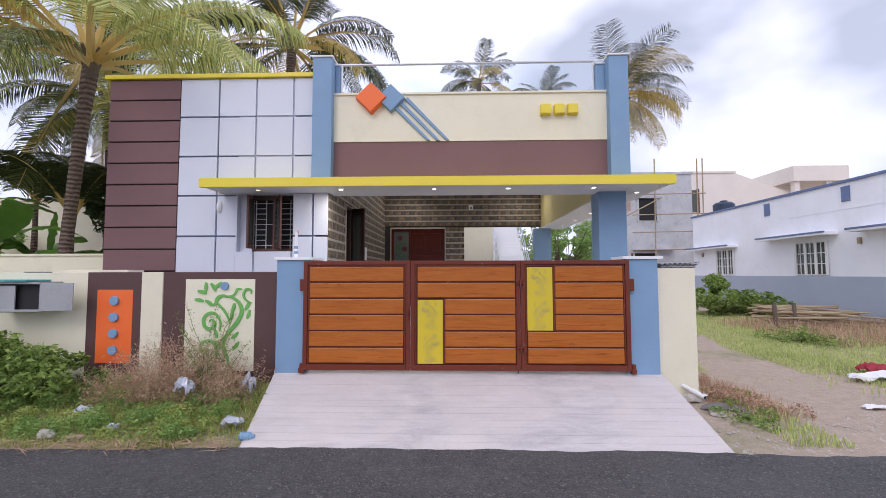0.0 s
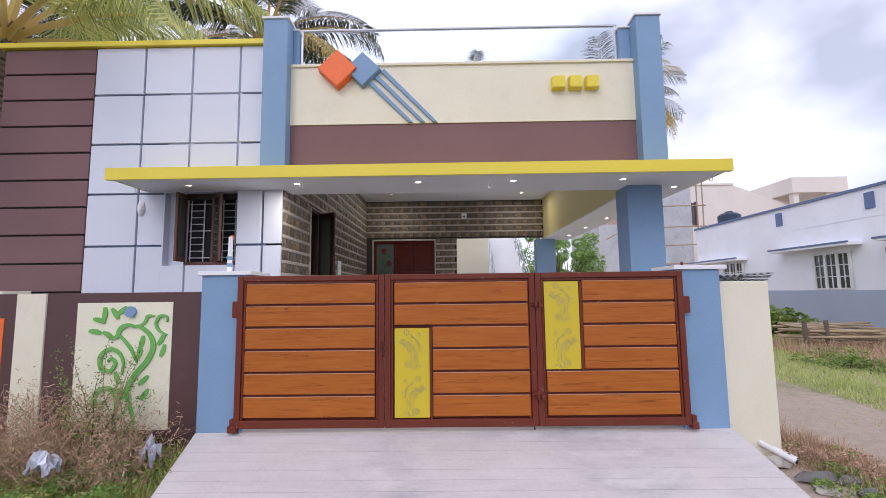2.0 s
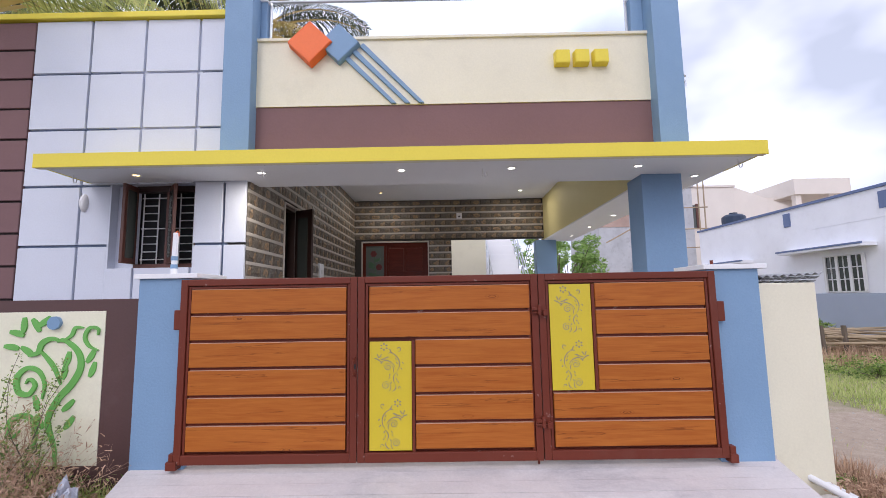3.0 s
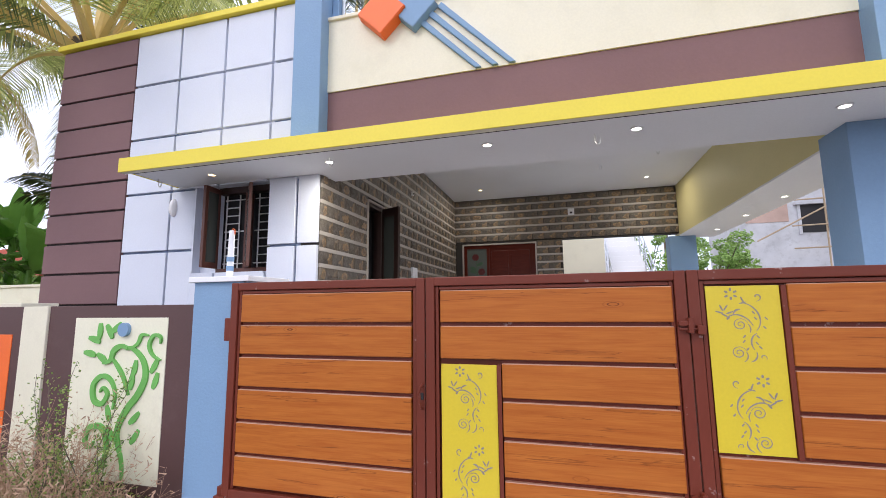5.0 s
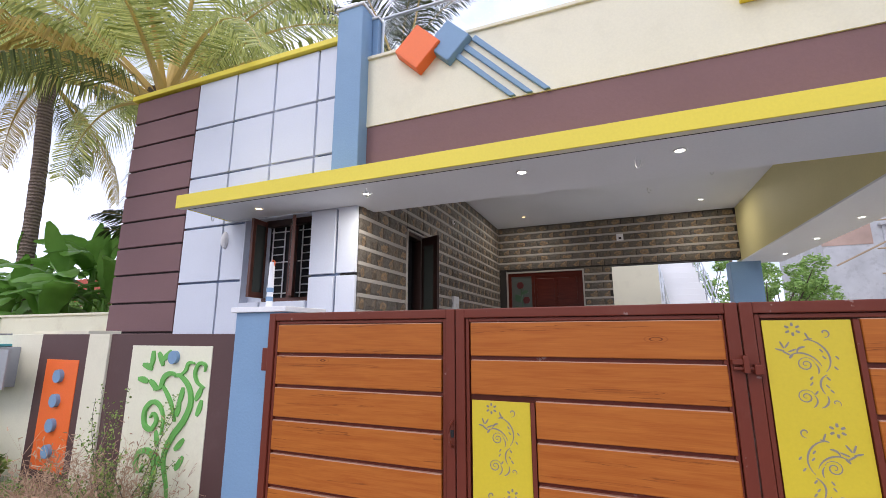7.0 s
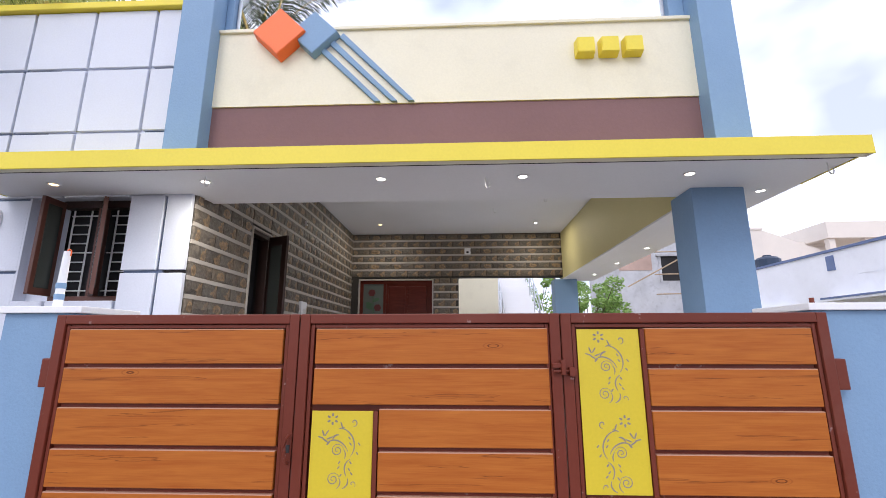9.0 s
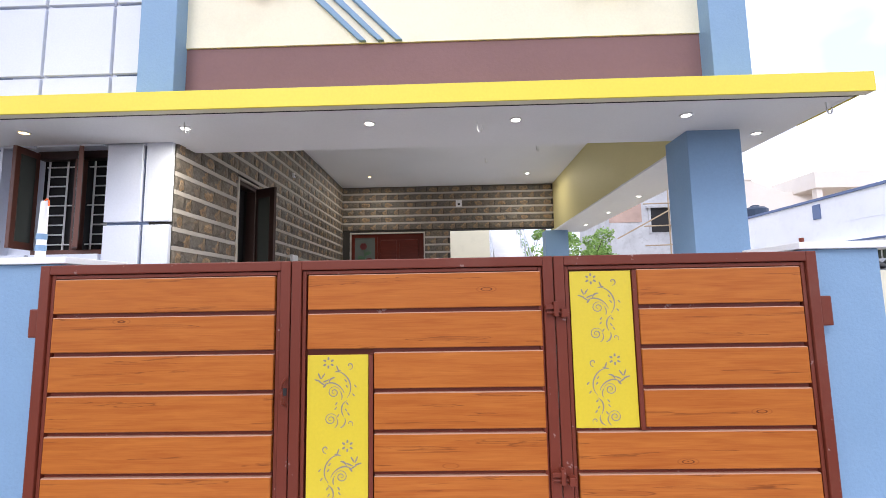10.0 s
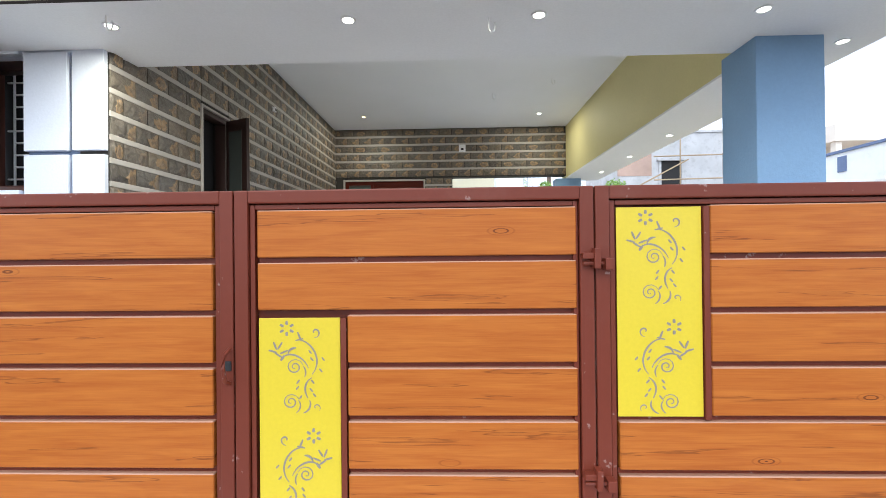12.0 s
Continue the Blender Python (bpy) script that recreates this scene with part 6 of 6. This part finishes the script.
# ---- litter and odds and ends ----
def crumpled(name, at, size, seed, material, label, solid=False, category="litter"):
    """A crumpled bag or film; solid: a broken lump instead."""
    rnd = random.Random(seed)
    bm = bmesh.new()
    if solid:
        bmesh.ops.create_icosphere(bm, subdivisions=2, radius=1)
        for v in bm.verts:
            k = 0.75 + 0.5 * noise.noise(v.co * 1.3 + Vector((seed, 0, 0)))
            v.co = Vector((v.co.x * size[0], v.co.y * size[1], max(-0.3, v.co.z) * size[2])) * k + Vector(at)
        return tagged(part(name, bm, material), label, category)
    n = 13
    g = []
    for i in range(n):
        row = []
        for j in range(n):
            u, v = 2 * i / (n - 1) - 1, 2 * j / (n - 1) - 1
            r = 1 - 0.35 * max(0, u * u + v * v - 0.7) + 0.3 * noise.noise((u * 2, v * 2, seed))
            p = Vector((u * r + rnd.uniform(-.09, .09), v * r + rnd.uniform(-.09, .09), 0))
            up = 0.9 * (1 - 0.75 * (u * u + v * v)) + 0.75 * noise.noise((u * 1.9, v * 1.9, seed + 5)) + rnd.uniform(-.14, .14)
            row.append(bm.verts.new((at[0] + p.x * size[0], at[1] + p.y * size[1], at[2] + size[2] * max(-0.35, up))))
        g.append(row)
    for i in range(n - 1):
        for j in range(n - 1):
            bm.faces.new((g[i][j], g[i + 1][j], g[i + 1][j + 1], g[i][j + 1]))
    return tagged(part(name, bm, material), label, category)


M_foil, _n, _l, _b = node_mat("silver_plastic_film")
_b.inputs["Base Color"].default_value = (0.46, 0.48, 0.54, 1)
_b.inputs["Metallic"].default_value, _b.inputs["Roughness"].default_value = 0.35, 0.35
M_rubble = paint("dark_rubble", (0.17, 0.16, 0.155), 0.9, 0.3, 20, 0.7)
M_sack = paint("white_plastic_sack", (0.78, 0.78, 0.80), 0.45, 0.08)
M_red = paint("red_cloth", (0.35, 0.03, 0.05), 0.8, 0.2)
M_bottle, _n, _l, _b = node_mat("blue_clear_plastic")
_b.inputs["Base Color"].default_value = (0.35, 0.6, 0.85, 1)
_b.inputs["Transmission Weight"].default_value, _b.inputs["Roughness"].default_value = 0.6, 0.1
crumpled("plastic_bag", (-3.2, 5.1, 0.33), (0.12, 0.09, 0.12), 1, M_foil, "crumpled silver plastic bag caught in weeds")
crumpled("plastic_bag", (-2.62, 5.5, 0.25), (0.08, 0.08, 0.18), 2, M_foil, "silver plastic film beside the ramp")
crumpled("plastic_bag", (-2.42, 4.72, 0.08), (0.13, 0.09, 0.07), 3, M_foil, "crumpled silver wrapper by the ramp")
crumpled("plastic_wrapper", (-3.65, 4.62, 0.05), (0.07, 0.05, 0.045), 4, M_foil, "small clear wrapper in the grass")
crumpled("plastic_wrapper", (-4.3, 5.0, 0.10), (0.12, 0.08, 0.06), 5, M_foil, "grey wrapper under the weeds")
crumpled("stone_lump", (-4.25, 4.5, 0.02), (0.11, 0.07, 0.07), 6, M_mortar, "pale stone in the verge", True, "stone")
crumpled("paper_scrap", (-3.9, 4.45, 0.01), (0.09, 0.05, 0.03), 7, M_bamboo, "brown dry husk on the verge")
crumpled("white_sack", (6.55, 7.1, 0.04), (0.5, 0.16, 0.10), 8, M_sack, "long white plastic sack on the grass")
crumpled("cloth_bundle", (6.85, 7.5, 0.06), (0.24, 0.18, 0.14), 9, M_red, "dark red cloth bundle beside the sack")
crumpled("paper_scrap", (5.2, 5.7, 0.0), (0.2, 0.08, 0.03), 10, M_sack, "flat white scrap on the dirt")
crumpled("rubble", (3.15, 5.55, 0.03), (0.22, 0.13, 0.07), 11, M_rubble, "grey broken cement lump beside the ramp", True, "rubble")
crumpled("rubble", (3.32, 5.25, 0.03), (0.10, 0.08, 0.06), 12, M_rubble, "small dark stone beside the ramp", True, "rubble")
crumpled("rubble", (2.98, 5.82, 0.05), (0.16, 0.10, 0.09), 15, M_mortar, "pale grey cement lump under the pipes", True, "rubble")
crumpled("rubble", (3.38, 5.48, 0.02), (0.13, 0.09, 0.07), 16, M_rubble, "broken grey stone beside the ramp", True, "rubble")
crumpled("rubble", (3.05, 5.35, 0.02), (0.12, 0.10, 0.05), 17, M_mortar, "flat cement piece beside the ramp", True, "rubble")
crumpled("white_sack", (13.2, 13.2, 0.3), (0.5, 0.4, 0.45), 14, M_sack, "white sack against the plinth wall")


def small_bottle():
    ob = thing("plastic_bottle", (-2.13, 4.42, 0.03), "crushed clear blue plastic bottle", "bottle")
    part("body", tube([(-2.19, 4.42, 0.05), (-2.17, 4.42, 0.05), (-2.09, 4.43, 0.05), (-2.06, 4.43, 0.05)], [0.03, 0.042, 0.042, 0.018], 14), M_bottle, ob)
    part("cap", rod((-2.06, 4.43, 0.05), (-2.04, 4.43, 0.05), 0.018, 12), M_blue, ob, "blue screw cap")


small_bottle()
for i, (a, b) in enumerate((((2.74, 6.6, 0.33), (3.12, 5.72, 0.10)), ((2.80, 6.6, 0.30), (3.22, 5.85, 0.07)))):
    bm = bmesh.new()
    tube([a, b], 0.027, 14, bm)
    tagged(part("drain_pipe", bm, M_sack), "white plastic pipe along the ramp's edge", "pipe", "white pipes")
    d = (Vector(b) - Vector(a)).normalized()
    part("bore", rod(Vector(b), Vector(b) + d * 0.002, 0.022, 14), M_dark, bpy.data.objects["drain_pipe" if i == 0 else "drain_pipe.001"], "dark pipe end")


def log_pile():
    rnd = random.Random(2)
    ob = thing("log_pile", (11.0, 15.0, 0.0), "pile of weathered poles and planks", "log pile")
    for i in range(46):
        x, y, z = 9.6 + rnd.uniform(0, 1.6), 14.6 + rnd.uniform(-0.5, 0.7), 0.1 + 0.5 * rnd.random()
        a = rnd.uniform(-0.7, 0.5)
        ln = rnd.uniform(0.9, 2.6)
        part("pole", rod((x, y, z), (x + ln * math.cos(a), y + ln * math.sin(a), max(0.06, z + rnd.uniform(-0.25, 0.1))), rnd.uniform(0.018, 0.045), 7), M_bamboo, ob)
    for x in (9.9, 10.5):
        part("stake", rod((x, 13.9, -0.1), (x, 13.95, 0.75), 0.06, 7), M_bark, ob)


log_pile()


def sheet_roof():
    ob = thing("metal_sheet", (2.95, 6.3, 1.74), "weathered corrugated metal sheets lying on the wall", "metal sheet")
    for k in range(3):
        vs, fs = [], []
        n = 40
        for i in range(n + 1):
            x = 2.68 + 0.56 * i / n + 0.02 * k
            z = 1.752 + 0.022 * k + 0.010 * math.sin(i * 1.3) + 0.012 * k * i / n
            vs += [(x, 6.03 - 0.015 * k, z), (x, 8.2, z + 0.03), (x, 6.03 - 0.015 * k, z - 0.004), (x, 8.2, z + 0.026)]
        for i in range(n):
            a = 4 * i
            fs += [(a, a + 4, a + 5, a + 1), (a + 2, a + 3, a + 7, a + 6), (a, a + 2, a + 6, a + 4)]
        raw("sheet", vs, fs, M_steel_old, ob)


M_steel_old = paint("weathered_zinc", (0.38, 0.39, 0.41), 0.45, 0.2, 20, 0.3, (0.2, 0.16, 0.13), 0.5)
sheet_roof()


def meter_box():
    ob = thing("meter_box", (-5.95, 5.9, 1.18), "open grey metal meter box with a teal cover", "meter box")
    part("body", box(-6.5, -5.78, 5.78, 6.02, 1.18, 1.56, 0.006), M_dark, ob)
    for x0, x1, z0, z1 in ((-6.5, -5.78, 1.54, 1.57), (-6.5, -5.78, 1.17, 1.20), (-5.80, -5.77, 1.17, 1.57), (-6.51, -6.48, 1.17, 1.57)):
        part("side", box(x0, x1, 5.70, 6.02, z0, z1, 0.003), M_steel_old, ob)
    d = part("door", box(0, 0.40, -0.008, 0.008, 0, 0.37, 0.003), M_steel_old, None, "grey sheet metal door standing open")
    d.matrix_basis = pose(-5.78, 5.70, 1.185, 0, 0, 8)
    attach(d, ob)
    d = part("door", box(-0.40, 0, -0.008, 0.008, 0, 0.36, 0.003), M_steel_old, None, "grey sheet metal door standing open")
    d.matrix_basis = pose(-6.15, 5.72, 1.16, 0, 0, -6)
    attach(d, ob)
    part("cover", box(-6.7, -5.95, 5.66, 6.03, 1.575, 1.60, 0.004), paint("teal_sheet", (0.10, 0.35, 0.36), 0.6), ob, "teal plastic sheet")
    ob.location.x += 0.22
    part("bracket", rod((-5.7, 5.99, 1.70), (-5.7, 5.6, 1.70), 0.01, 6), M_steel_old, ob)


meter_box()
# low ledge with a flat slab on the wall's top
_ob = part("wall_ledge_slab", box(-5.72, -4.75, 6.18, 6.5, 1.70, 1.735, 0.004), M_cream)
tagged(_ob, "cream slab on the compound wall", "slab", "", "structure")
_ob = part("neighbour_wall_cap", box(-14.0, XL, 7.97, 8.18, 2.02, 2.06, 0.005), M_mural)
tagged(_ob, "pale cap on the boundary wall", "wall cap", "", "structure")


def gravel():
    rnd = random.Random(77)
    vs, fs = [], []
    for _ in range(2600):
        x, y = rnd.uniform(2.7, 8.5), rnd.gauss(4.75, 0.45)
        if rnd.random() < 0.3:
            x, y = rnd.gauss(4.8, 0.7), rnd.uniform(4.4, 11)
        if y < 4.3:
            continue
        r = 0.008 + 0.022 * rnd.random() ** 4
        z = ground_height(x, y)
        k = len(vs)
        vs += [(x + r * rnd.uniform(.6, 1.2) * math.cos(a), y + r * rnd.uniform(.6, 1.2) * math.sin(a), z) for a in (0.3, 1.9, 3.4, 5.0)] + [(x, y, z + r * rnd.uniform(0.5, 0.9))]
        fs += [(k, k + 1, k + 4), (k + 1, k + 2, k + 4), (k + 2, k + 3, k + 4), (k + 3, k, k + 4)]
    tagged(raw("gravel", vs, fs, M_mortar), "scattered gravel along the road's edge", "gravel", "", "stuff")


gravel()


# ---- stone cladding pieces ----
rot_side = Matrix.Rotation(radians(90), 4, "Z")   # faces +x


def side_at(y0):
    return lambda c, z: Matrix.Translation((XS, y0 + c, z)) @ rot_side


stone_courses(side, SD0 - 6.99, 0.5, CEIL, side_at(6.99), lambda c, z: True, 1.7)
stone_courses(side_b, BACK_Y - SD1, 0.5, CEIL, side_at(SD1), lambda c, z: True, 1.7)
stone_courses(side_c, SD1 - SD0, SDZ + 0.03, CEIL, side_at(SD0), lambda c, z: True, 1.7)
back_at = lambda x0: (lambda c, z: Matrix.Translation((x0 + c, BACK_Y, z)))
stone_courses(back_c, XB - XS, DZ + 0.05, CEIL, back_at(XS), lambda c, z: True, 1.7)
stone_courses(back_b, OX0 - DX1, 0.8, DZ + 0.03, back_at(DX1), lambda c, z: True, 1.7)
